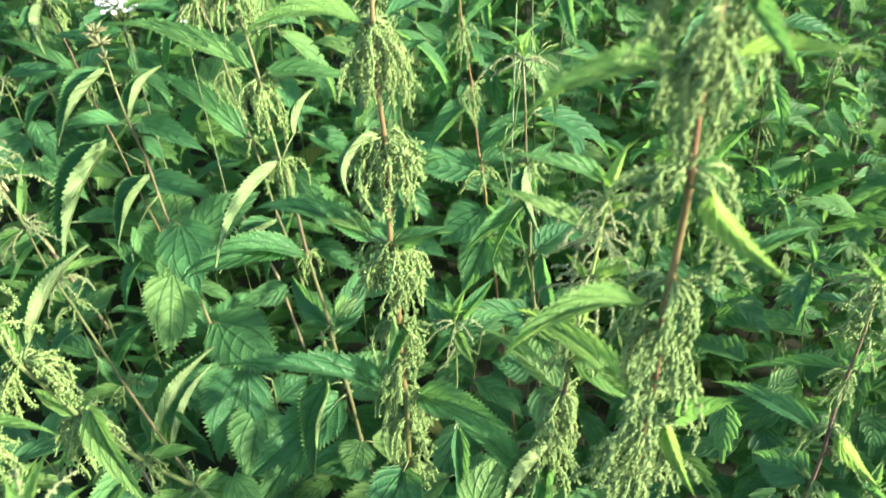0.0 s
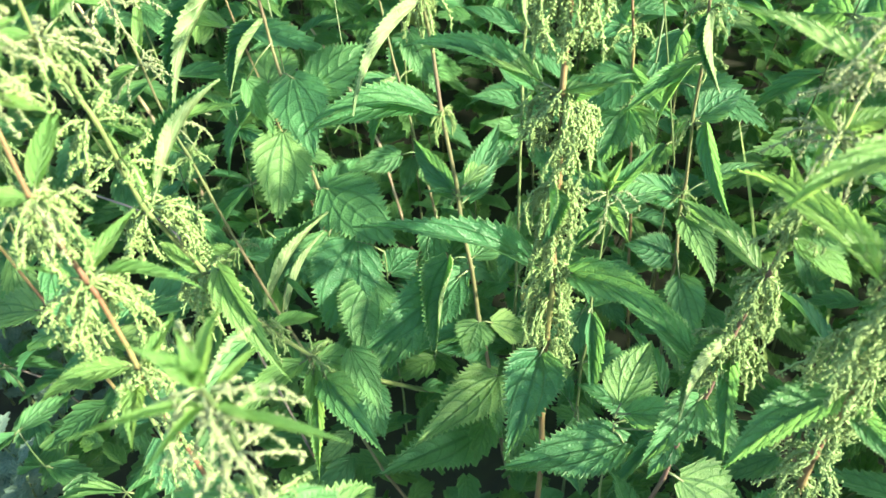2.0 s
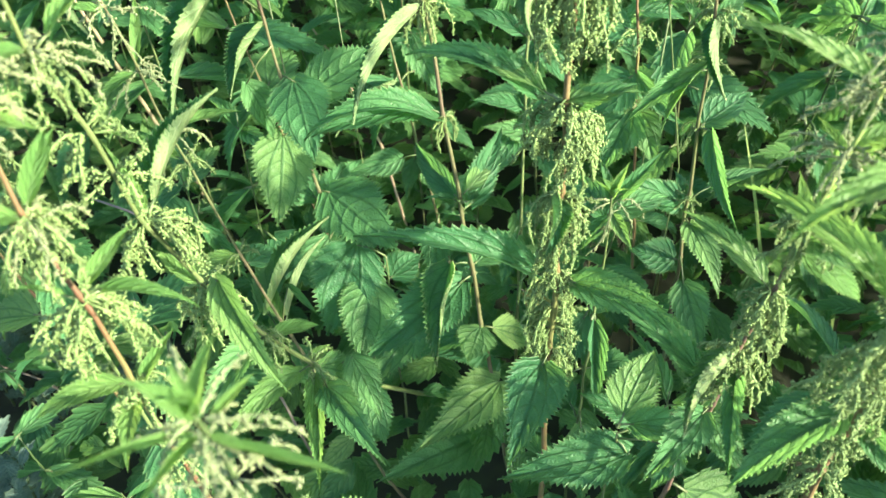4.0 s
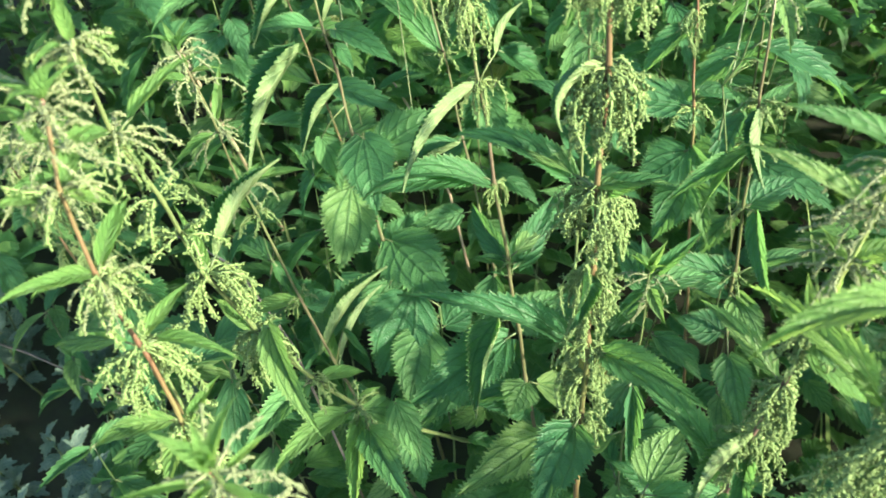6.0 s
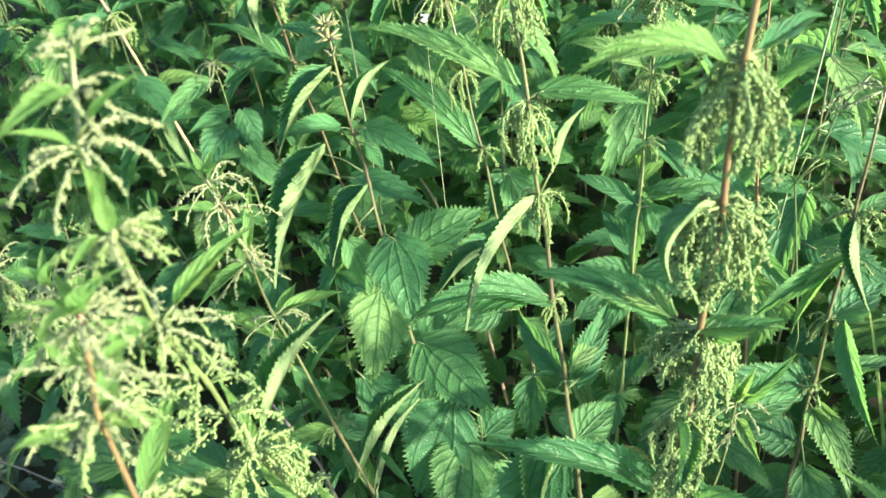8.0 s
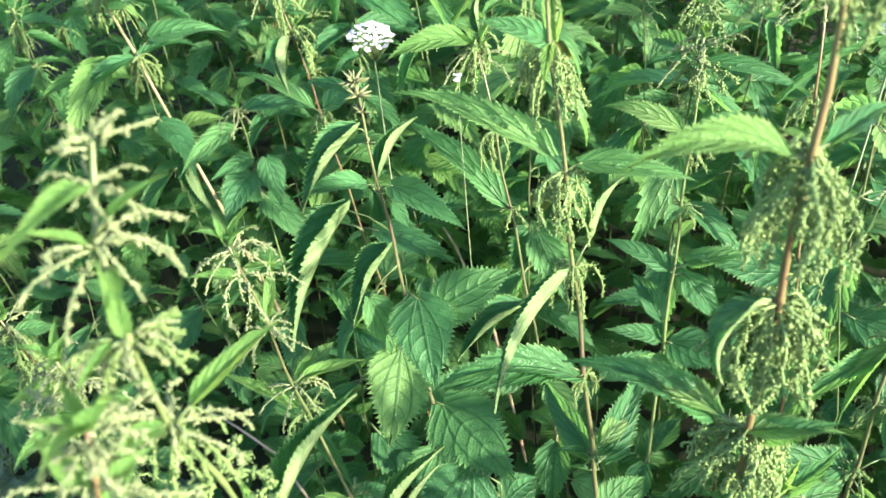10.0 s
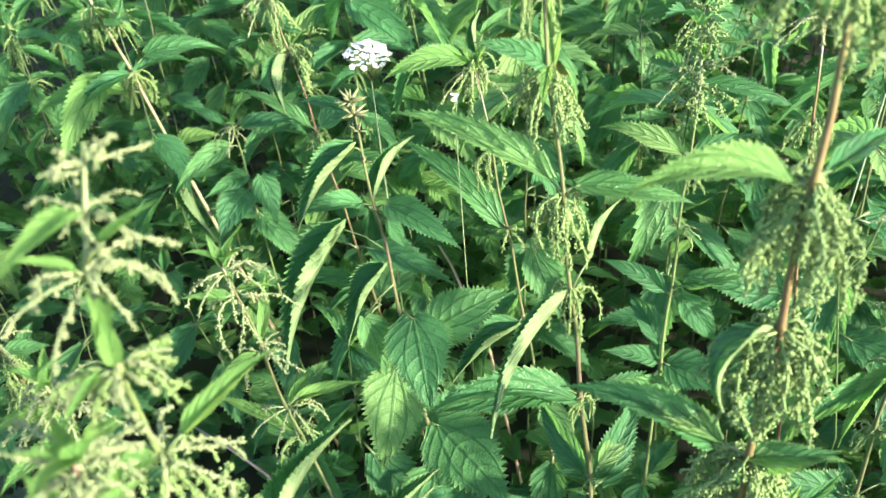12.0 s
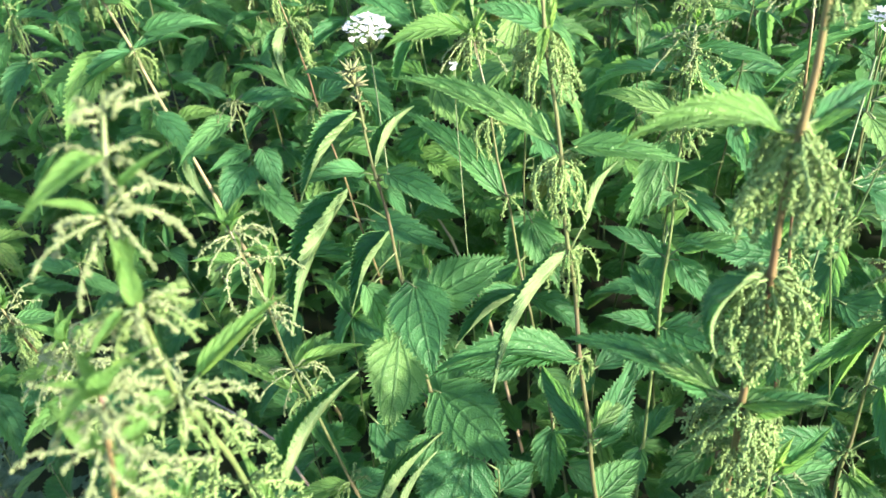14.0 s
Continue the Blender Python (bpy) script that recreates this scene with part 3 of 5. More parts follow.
nettle((-0.045, 0.605), (-0.222, 0.76, 1.2), (0, 0),
       blades=[
           (0.994, (-0.202, 0.741, 1.004), (-0.34, 0.756, 1.045), NARROW[0], -23, 0.69),
           (0.9, (-0.183, 0.715, 0.901), (-0.226, 0.58, 0.872), EDGED[1], 45, 0.72),
           (0.902, (-0.164, 0.745, 0.923), (-0.144, 0.783, 0.958), EDGED[0], -36, 0.93),
           (0.782, (-0.164, 0.702, 0.779), (-0.3, 0.659, 0.779), ARCH[1], -6, 0.73),
           (0.672, (-0.15, 0.702, 0.666), (-0.206, 0.789, 0.667), BROAD[0], -37, 0.56),
           (0.664, (-0.151, 0.694, 0.669), (-0.188, 0.688, 0.671), NARROW[1], -12, 0.82),
           (0.648, (-0.147, 0.686, 0.65), (-0.173, 0.68, 0.657), NARROW[1], -12, 0.79),
           (0.664, (-0.134, 0.697, 0.663), (-0.106, 0.728, 0.652), NARROW[1], 5, 0.63),
           (0.672, (-0.135, 0.705, 0.674), (-0.104, 0.768, 0.677), BROAD[0], 26, 0.59),
           (1.098, (-0.205, 0.753, 1.099), (-0.218, 0.81, 1.128), YOUNG_SUNLIT[0], -9, 0.82),
           (1.098, (-0.207, 0.744, 1.101), (-0.208, 0.714, 1.082), YOUNG_SUNLIT[0], 5, 0.9),
           (1.098, (-0.21, 0.746, 1.102), (-0.262, 0.734, 1.122), BROAD[2], -44, 0.82),
           (0.994, (-0.18, 0.74, 1.001), (-0.086, 0.741, 0.99), BROAD[2], 32, 0.58),
           (0.782, (-0.182, 0.706, 0.789), (-0.292, 0.663, 0.781), BROAD[2], -27, 0.76),
           (0.654, (-0.149, 0.704, 0.655), (-0.205, 0.789, 0.667), BROAD[0], -36, 0.56),
           (0.654, (-0.132, 0.697, 0.657), (-0.1, 0.791, 0.697), BROAD[0], 24, 0.68),
           (0.652, (-0.144, 0.692, 0.657), (-0.183, 0.692, 0.673), NARROW[1], -22, 0.8),
           (0.574, (-0.155, 0.672, 0.579), (-0.161, 0.557, 0.529), EDGED[0], 22, 1.48),
           (0.436, (-0.107, 0.649, 0.429), (-0.188, 0.632, 0.439), BROAD[1], -17, 0.92),
           (0.364, (-0.086, 0.645, 0.364), (-0.189, 0.525, 0.373), BROAD[0], -11, 0.9),
           (0.26, (-0.106, 0.611, 0.269), (-0.244, 0.506, 0.312), BROAD[0], -11, 0.89),
       ],
       leaves=[
           (0.569, -0.08, 0.746, 0.562, BROAD[0], 13, 1.24),
           (0.558, -0.251, 0.552, 0.531, BROAD[0], -17, 0.91),
           (0.468, -0.13, 0.622, 0.442, FLAT[0], -8, 1.7),
       ],
       catkins=[
           (1.16, HANG[0], 0.7), (1.096, HANG[1], 0.92), (1.088, HANG[3], 0.92), (0.993, HANG[0], 0.97), (0.985, HANG[2], 0.97), (0.903, HANG[3], 0.84), (0.779, HANG[0], 0.66), (0.67, SHORT[1], 0.53),
       ],
       seed=2, thick=0.0033, mat=PINKSTEM, auto=[0.45, 0.34], label='slender stinging nettle with pale folded leaves and catkins')

nettle((-0.276, 0.765), (-0.419, 0.888, 0.97), (0, 0),
       blades=[
           (0.958, (-0.429, 0.897, 0.958), (-0.484, 0.909, 0.955), NARROW[0], -29, 0.97),
           (0.918, (-0.42, 0.879, 0.925), (-0.46, 0.794, 0.873), EDGED[0], 8, 1.33),
           (0.862, (-0.402, 0.878, 0.864), (-0.374, 0.953, 0.895), EDGED[0], -16, 0.83),
           (0.85, (-0.389, 0.877, 0.854), (-0.297, 0.837, 0.832), BROAD[2], 18, 0.89),
           (0.836, (-0.391, 0.875, 0.833), (-0.376, 0.883, 0.787), BROAD[0], 72, 0.74),
           (0.852, (-0.414, 0.865, 0.861), (-0.474, 0.8, 0.884), BROAD[2], -28, 0.67),
           (0.796, (-0.438, 0.861, 0.829), (-0.472, 0.725, 0.737), EDGED[0], 18, 0.98),
           (0.778, (-0.394, 0.857, 0.779), (-0.414, 0.762, 0.741), EDGED[0], 20, 1.51),
           (0.71, (-0.365, 0.851, 0.707), (-0.325, 0.756, 0.658), FLAT[0], 8, 1.06),
           (0.71, (-0.344, 0.844, 0.694), (-0.256, 0.888, 0.734), FLAT[0], 35, 0.93),
           (0.632, (-0.387, 0.833, 0.631), (-0.386, 0.737, 0.557), FLAT[0], -23, 1.02),
           (0.53, (-0.34, 0.831, 0.531), (-0.231, 0.746, 0.51), FLAT[0], 20, 1.09),
           (0.75, (-0.423, 0.843, 0.706), (-0.395, 0.816, 0.634), BROAD[0], -5, 1.01),
       ],
       leaves=[
           (0.51, -0.462, 0.874, 0.561, BROAD[0], -16, 1.14),
           (0.479, -0.311, 0.953, 0.483, BROAD[0], 17, 1.31),
           (0.459, -0.351, 0.727, 0.403, BROAD[0], -8, 1.53),
       ],
       seed=3, thick=0.0036, auto=[0.36, 0.26], crown=False, mat=PINKSTEM, label='broad-leaved stinging nettle with a thick greyish stem')

nettle((-0.104, 0.809), (-0.297, 0.929, 1), (0, 0),
       blades=[
           (0.81, (-0.268, 0.91, 0.814), (-0.398, 0.966, 0.882), BROAD[2], -22, 0.53),
           (0.692, (-0.243, 0.879, 0.685), (-0.308, 0.799, 0.661), EDGED[0], 13, 1.53),
           (1, (-0.308, 0.929, 1.004), (-0.384, 0.895, 0.995), YOUNG_SUNLIT[2], -28, 0.95),
           (1, (-0.297, 0.941, 1.007), (-0.301, 0.984, 1.033), EDGED[0], -40, 0.81),
           (0.998, (-0.295, 0.958, 1.02), (-0.266, 0.992, 1.038), NARROW[1], 27, 0.77),
           (0.566, (-0.239, 0.87, 0.564), (-0.312, 0.844, 0.555), BROAD[0], -38, 0.96),
       ],
       leaves=[
           (0.552, -0.161, 0.838, 0.512, BROAD[2], 17, 1.44),
       ],
       catkins=[
           (1.004, HANG[2], 0.95), (0.905, HANG[0], 0.8), (0.81, SHORT[1], 0.9),
       ],
       seed=4, mat=PINKSTEM, auto=[0.45, 0.36], thick=0.0027, label='stinging nettle with thin pinkish stem and hanging catkins')

nettle((-0.057, 0.792), (-0.082, 0.916, 1.03), (0, 0),
       blades=[
           (0.648, (-0.052, 0.847, 0.636), (-0.128, 0.835, 0.657), BROAD[0], -29, 0.83),
           (1.03, (-0.075, 0.925, 1.039), (-0.032, 0.924, 1.033), NARROW[0], 35, 0.61),
           (1.002, (-0.079, 0.916, 1.007), (-0.031, 0.94, 1.031), NARROW[0], 22, 0.5),
           (1.002, (-0.09, 0.922, 1.013), (-0.11, 0.914, 1.008), NARROW[1], -33, 0.69),
           (1, (-0.09, 0.916, 1.004), (-0.132, 0.912, 0.996), NARROW[2], -33, 0.65),
           (1, (-0.075, 0.914, 1.002), (0.006, 0.908, 0.986), NARROW[0], 31, 0.76),
           (0.924, (-0.087, 0.907, 0.928), (-0.17, 0.93, 0.936), NARROW[2], -27, 0.81),
           (0.924, (-0.075, 0.905, 0.929), (-0.017, 0.92, 0.948), BROAD[2], 32, 0.77),
           (0.758, (-0.083, 0.887, 0.761), (-0.155, 0.906, 0.779), BROAD[2], -30, 0.76),
           (0.76, (-0.062, 0.889, 0.77), (0.009, 0.894, 0.79), BROAD[2], 27, 0.77),
           (0.754, (-0.061, 0.897, 0.746), (-0.012, 0.906, 0.666), BROAD[0], 72, 0.68),
           (0.658, (-0.078, 0.872, 0.66), (-0.143, 0.861, 0.677), BROAD[2], -30, 0.86),
           (0.636, (-0.081, 0.863, 0.635), (-0.117, 0.791, 0.614), BROAD[0], -17, 0.86),
       ],
       leaves=[
           (0.845, -0.097, 0.855, 0.844, BROAD[2], -7, 1.04),
           (0.681, -0.116, 0.951, 0.687, BROAD[2], -10, 0.94),
           (0.66, 0.007, 0.826, 0.666, BROAD[0], 16, 1.29),
       ],
       catkins=[
           (1.05, SHORT[0], 1), (0.995, SHORT[0], 1.3), (0.917, SHORT[0], 1), (0.845, SHORT[1], 0.8),
       ],
       seed=5, auto=[0.45, 0.33], thick=0.0027, mat=GREENSTEM, label='young stinging nettle with a star of thin catkins near its top')

nettle((0.19, 0.745), (0.08, 0.73, 1.03), (0, 0),
       blades=[
           (0.824, (0.103, 0.738, 0.836), (0.057, 0.675, 0.795), BROAD[2], 20, 0.47),
           (0.544, (0.136, 0.704, 0.528), (0.156, 0.619, 0.489), BROAD[0], 18, 0.97),
           (0.83, (0.09, 0.73, 0.828), (0.021, 0.686, 0.794), BROAD[2], -18, 0.58),
           (0.888, (0.1, 0.731, 0.888), (0.104, 0.659, 0.85), EDGED[0], 63, 0.77),
           (0.754, (0.122, 0.729, 0.755), (0.149, 0.628, 0.703), NARROW[0], 42, 0.64),
           (0.638, (0.107, 0.736, 0.642), (-0.002, 0.722, 0.658), BROAD[2], -23, 0.71),
           (0.642, (0.147, 0.749, 0.655), (0.209, 0.764, 0.671), BROAD[2], 17, 0.76),
           (0.628, (0.128, 0.728, 0.625), (0.162, 0.701, 0.614), NARROW[1], 25, 0.82),
       ],
       leaves=[
           (0.888, 0.127, 0.757, 0.905, NARROW[1], 13, 1.54),
           (0.864, 0.064, 0.776, 0.884, NARROW[1], -18, 0.98),
           (0.755, 0.164, 0.777, 0.768, BROAD[2], 11, 1.52),
           (0.638, 0.054, 0.745, 0.634, BROAD[2], -22, 1.7),
           (0.633, 0.108, 0.782, 0.648, NARROW[1], -10, 1.35),
           (0.617, 0.156, 0.634, 0.588, NARROW[2], 7, 1.18),
           (0.533, 0.068, 0.751, 0.533, BROAD[0], -16, 1.7),
       ],
       catkins=[
           (0.895, SHORT[0], 1), (0.843, SHORT[1], 0.9), (0.755, HANG[2], 0.6), (0.648, SHORT[1], 0.9),
       ],
       seed=6, mat=PINKSTEM, auto=[0.4, 0.3], thick=0.0027, label='slim stinging nettle with long narrow arching leaves')

nettle((0.16, 0.845), (0.01, 0.91, 1.08), (0, 0),
       blades=[
           (0.71, (0.061, 0.888, 0.71), (0.131, 0.852, 0.656), NARROW[0], 71, 0.93),
           (0.658, (0.074, 0.881, 0.654), (0.097, 0.824, 0.604), BROAD[0], 22, 1),
       ],
       leaves=[
           (0.882, -0.018, 0.856, 0.821, NARROW[1], -17, 1.31),
           (0.794, 0.107, 0.892, 0.783, BROAD[2], 23, 1.1),
           (0.769, -0.065, 0.891, 0.779, BROAD[0], -22, 1.01),
           (0.734, 0.021, 0.937, 0.749, BROAD[2], -9, 1.7),
           (0.709, -0.008, 0.853, 0.663, BROAD[0], -16, 1.69),
           (0.666, 0.027, 0.82, 0.597, BROAD[0], -2, 1.33),
       ],
       catkins=[
           (0.977, HANG[2], 0.8), (0.894, HANG[0], 0.9), (0.769, SHORT[1], 1.3), (0.666, SHORT[1], 0.7),
       ],
       seed=7, mat=REDSTEM, auto=[0.45, 0.34], thick=0.0025, label='stinging nettle with a yellowish stem and short dense catkins')

nettle((-0.15, 0.52), (-0.44, 0.625, 0.985), (-0.05, 0.03),
       blades=[
           (0.528, (-0.377, 0.618, 0.534), (-0.312, 0.727, 0.593), EDGED[0], -19, 1.13),
           (0.528, (-0.349, 0.636, 0.566), (-0.308, 0.61, 0.54), NARROW[1], 4, 0.58),
       ],
       leaves=[
           (0.955, -0.459, 0.644, 0.97, YOUNG_SUNLIT[0], 5, 0.75),
           (0.955, -0.404, 0.634, 0.956, YOUNG_SUNLIT[0], 19, 0.64),
           (0.944, -0.473, 0.604, 0.96, YOUNG_SUNLIT[1], -14, 1.13),
           (0.889, -0.438, 0.683, 0.93, YOUNG_SUNLIT[0], 19, 0.55),
           (0.886, -0.46, 0.575, 0.874, YOUNG_SUNLIT[1], -12, 0.89),
           (0.817, -0.361, 0.667, 0.808, YOUNG_SUNLIT[1], 12, 0.67),
           (0.808, -0.409, 0.663, 0.82, YOUNG_SUNLIT[1], 19, 1.39),
           (0.778, -0.496, 0.625, 0.815, YOUNG_SUNLIT[1], -16, 0.67),
           (0.644, -0.45, 0.574, 0.645, YOUNG_SUNLIT[1], -17, 1.17),
           (0.628, -0.358, 0.65, 0.619, BROAD[0], 24, 1.7),
           (0.527, -0.319, 0.717, 0.566, EDGED[1], -48, 0.6),
           (0.524, -0.405, 0.679, 0.56, YOUNG_SUNLIT[1], -3, 0.91),
           (0.453, -0.307, 0.625, 0.46, YOUNG_SUNLIT[1], 13, 1.7),
       ],
       catkins=[
           (0.946, SPRAY[0], 1.1), (0.884, SPRAY[1], 1), (0.812, SPRAY[2], 1), (0.776, SHORT[1], 1), (0.644, SHORT[0], 0.8),
       ],
       seed=8, thick=0.0026, mat=PINKSTEM, auto=[0.4, 0.3], label='small stinging nettle whose thin catkins spread like a star')

nettle((-0.057, 0.811), (-0.365, 0.451, 1.212), (0, 0),
       blades=[
           (0.892, (-0.349, 0.454, 0.904), (-0.311, 0.525, 0.949), EDGED[0], -17, 1.05),
           (0.802, (-0.326, 0.453, 0.809), (-0.251, 0.371, 0.771), BROAD[2], 21, 0.54),
           (0.892, (-0.354, 0.44, 0.903), (-0.368, 0.449, 0.962), YOUNG_SUNLIT[1], 54, 0.62),
           (0.56, (-0.274, 0.496, 0.573), (-0.196, 0.407, 0.581), BROAD[2], 8, 0.83),
           (0.532, (-0.257, 0.547, 0.556), (-0.217, 0.493, 0.507), BROAD[0], 6, 0.96),
           (1.058, (-0.349, 0.421, 1.066), (-0.308, 0.46, 1.094), YOUNG_SUNLIT[0], 20, 0.64),
           (1.168, (-0.366, 0.419, 1.171), (-0.382, 0.402, 1.188), YOUNG_SUNLIT[2], -32, 0.46),
           (1.16, (-0.355, 0.416, 1.162), (-0.342, 0.394, 1.152), YOUNG_SUNLIT[0], -5, 0.86),
           (1.172, (-0.355, 0.427, 1.181), (-0.322, 0.432, 1.204), YOUNG_SUNLIT[0], 49, 0.37),
           (1.13, (-0.356, 0.398, 1.134), (-0.354, 0.365, 1.136), YOUNG_SUNLIT[0], -17, 0.54),
       ],
       leaves=[
           (1.19, -0.356, 0.37, 1.207, YOUNG_SUNLIT[1], -17, 0.65),
           (1.13, -0.355, 0.409, 1.175, YOUNG_SUNLIT[0], 44, 0.76),
           (1.13, -0.343, 0.432, 1.119, YOUNG_SUNLIT[1], 19, 0.9),
           (1.064, -0.378, 0.38, 1.062, YOUNG_SUNLIT[2], -19, 1.01),
           (0.806, -0.377, 0.46, 0.835, YOUNG_SUNLIT[1], -13, 1.34),
           (0.683, -0.354, 0.374, 0.691, BROAD[2], -14, 0.73),
           (0.677, -0.277, 0.527, 0.643, YOUNG_SUNLIT[1], 16, 1.01),
           (0.582, -0.367, 0.422, 0.564, YOUNG_SUNLIT[2], -9, 0.81),
           (0.573, -0.267, 0.395, 0.537, YOUNG_SUNLIT[1], -3, 0.7),
           (0.571, -0.246, 0.544, 0.504, BROAD[0], 25, 1.13),
       ],
       catkins=[
           (1.205, TIPS[1], 1.0), (1.19, SPRAY[0], 0.6), (1.168, SPRAY[2], 0.95), (1.13, SPRAY[1], 0.95), (1.127, SHORT[0], 0.9), (1.06, SPRAY[0], 1.0), (1.056, HANG[3], 0.75),
           (0.99, SHORT[0], 1.1), (0.95, SHORT[1], 1.3), (0.895, HANG[1], 1.12), (0.891, HANG[2], 1.12), (0.806, HANG[3], 1.1), (0.802, HANG[0], 1.1), (0.685, HANG[1], 0.8), (0.576, SHORT[0], 1.2),
       ],
       seed=9, thick=0.0031, mat=GREENSTEM, auto=[0.45, 0.33], crown=False, label='tall sunlit stinging nettle with pale yellow-green catkins', via=[(-0.275, 0.548, 0.5), (-0.313, 0.495, 0.65), (-0.337, 0.449, 0.803), (-0.353, 0.436, 0.895), (-0.357, 0.411, 1.06), (-0.353, 0.404, 1.13), (-0.364, 0.421, 1.169)])

nettle((-0.18, 0.183), (-0.35, 0.364, 1.128), (0, 0),
       blades=[
           (0.946, (-0.328, 0.334, 0.948), (-0.272, 0.337, 0.93), YOUNG_SUNLIT[2], 3, 0.61),
           (0.946, (-0.345, 0.324, 0.953), (-0.367, 0.311, 0.973), YOUNG_SUNLIT[0], -14, 0.54),
           (0.86, (-0.324, 0.321, 0.866), (-0.304, 0.348, 0.891), YOUNG_SUNLIT[1], 18, 0.8),
           (0.86, (-0.326, 0.307, 0.862), (-0.309, 0.255, 0.871), YOUNG_SUNLIT[0], -4, 0.98),
           (1.006, (-0.354, 0.328, 1.009), (-0.388, 0.286, 1.022), YOUNG_SUNLIT[2], -13, 0.52),
       ],
       leaves=[
           (1.093, -0.379, 0.361, 1.116, YOUNG_SUNLIT[0], -10, 1.04),
           (1.093, -0.337, 0.379, 1.095, YOUNG_SUNLIT[1], 19, 0.86),
           (1.069, -0.331, 0.356, 1.052, YOUNG_SUNLIT[1], 18, 1.09),
           (1.066, -0.383, 0.32, 1.072, YOUNG_SUNLIT[2], -15, 0.91),
           (1.066, -0.361, 0.395, 1.086, YOUNG_SUNLIT[0], 20, 0.86),
           (1.011, -0.352, 0.387, 1.028, YOUNG_SUNLIT[0], 19, 0.9),
           (1.011, -0.374, 0.304, 1.016, YOUNG_SUNLIT[2], -15, 1.12),
           (1.011, -0.35, 0.392, 1.024, YOUNG_SUNLIT[1], 16, 0.83),
           (0.951, -0.321, 0.378, 0.958, YOUNG_SUNLIT[0], 23, 0.77),
           (0.875, -0.384, 0.287, 0.865, YOUNG_SUNLIT[2], -13, 0.87),
       ],
       catkins=[
           (1.12, TIPS[0], 1.0), (1.098, SPRAY[0], 0.9), (1.073, SPRAY[1], 0.95), (1.069, SHORT[1], 1.0), (1.008, HANG[2], 0.95), (1.004, SPRAY[2], 0.9), (0.947, HANG[0], 1.05), (0.943, HANG[1], 1.05),
           (0.87, HANG[2], 0.8), (0.866, SHORT[1], 1.4), (0.80, SHORT[0], 1.2),
       ],
       seed=10, thick=0.0031, mat=REDSTEM, auto=[0.55, 0.42, 0.3], label='sunlit stinging nettle with an orange stem and long catkins', via=[(-0.325, 0.314, 0.859), (-0.338, 0.326, 0.947), (-0.348, 0.335, 1.008), (-0.354, 0.343, 1.073)])

nettle((-0.2, 0.235), (-0.215, 0.216, 1.03), (0, 0),
       leaves=[
           (1.017, -0.23, 0.245, 1.017, YOUNG_SUNLIT[0], 4, 0.52),
           (1.012, -0.201, 0.251, 1.004, YOUNG_SUNLIT[0], 15, 0.46),
           (1.01, -0.264, 0.185, 1.025, YOUNG_SUNLIT[1], -14, 0.33),
           (1.01, -0.228, 0.173, 1.022, YOUNG_SUNLIT[1], -12, 0.43),
           (1.007, -0.193, 0.214, 0.999, YOUNG_SUNLIT[1], 10, 0.9),
           (1, -0.151, 0.212, 0.986, YOUNG_SUNLIT[1], 10, 0.33),
       ],
       catkins=[
           (1, SPRAY[2], 0.9), (0.96, SPRAY[0], 1), (0.9, SHORT[0], 1),
       ],
       seed=11, thick=0.003, auto=[0.9, 0.8, 0.68, 0.55, 0.42], size=0.08, label='young stinging nettle top with spreading narrow leaves')

nettle((0.21, 0.365), (0.121, 0.347, 1.34), (0, 0),
       blades=[
           (0.84, (0.141, 0.348, 0.838), (0.063, 0.299, 0.809), BROAD[2], 11, 0.83),
           (0.928, (0.139, 0.37, 0.937), (0.055, 0.439, 0.956), YOUNG_SUNLIT[2], -17, 0.6),
           (1.21, (0.121, 0.349, 1.212), (0.04, 0.331, 1.198), YOUNG_SUNLIT[2], -11, 0.66),
           (1.21, (0.143, 0.359, 1.211), (0.156, 0.38, 1.22), YOUNG_SUNLIT[1], 2, 0.9),
           (1.21, (0.143, 0.348, 1.221), (0.196, 0.321, 1.232), YOUNG_SUNLIT[2], 35, 0.51),
           (1.142, (0.143, 0.336, 1.146), (0.163, 0.257, 1.152), YOUNG_SUNLIT[2], 62, 0.52),
           (1.054, (0.124, 0.346, 1.054), (0.034, 0.309, 1.044), YOUNG_SUNLIT[2], 8, 0.64),
           (1.062, (0.164, 0.355, 1.07), (0.234, 0.37, 1.097), NARROW[0], 11, 0.59),
           (0.932, (0.158, 0.34, 0.936), (0.164, 0.28, 0.942), YOUNG_SUNLIT[0], 35, 0.72),
           (0.934, (0.165, 0.342, 0.945), (0.197, 0.328, 0.984), BROAD[2], 28, 0.84),
       ],
       leaves=[
           (1.262, 0.152, 0.3, 1.235, NARROW[1], 13, 0.63),
           (1.231, 0.144, 0.38, 1.229, BROAD[2], -4, 1.32),
           (1.142, 0.103, 0.356, 1.137, NARROW[1], -16, 0.87),
           (0.82, 0.186, 0.306, 0.815, NARROW[1], 15, 1.44),
       ],
       catkins=[
           (1.3, LONG[2], 1.05), (1.296, LONG[0], 1.05), (1.235, LONG[1], 1.05), (1.231, LONG[2], 1.05), (1.15, LONG[0], 1.05), (1.07, LONG[2], 1.05),
           (1.03, LONG[1], 1.05), (1.026, LONG[2], 1.05), (0.96, LONG[0], 1.05), (0.915, LONG[2], 1.05), (0.911, LONG[0], 1.05), (0.86, LONG[1], 0.95),
           (0.8, LONG[0], 0.9), (0.74, HANG[3], 1), (0.69, HANG[1], 0.9),
       ],
       seed=12, thick=0.004, mat=REDSTEM, auto=[0.5, 0.38], label='tall stinging nettle thickly hung with pale green catkins')

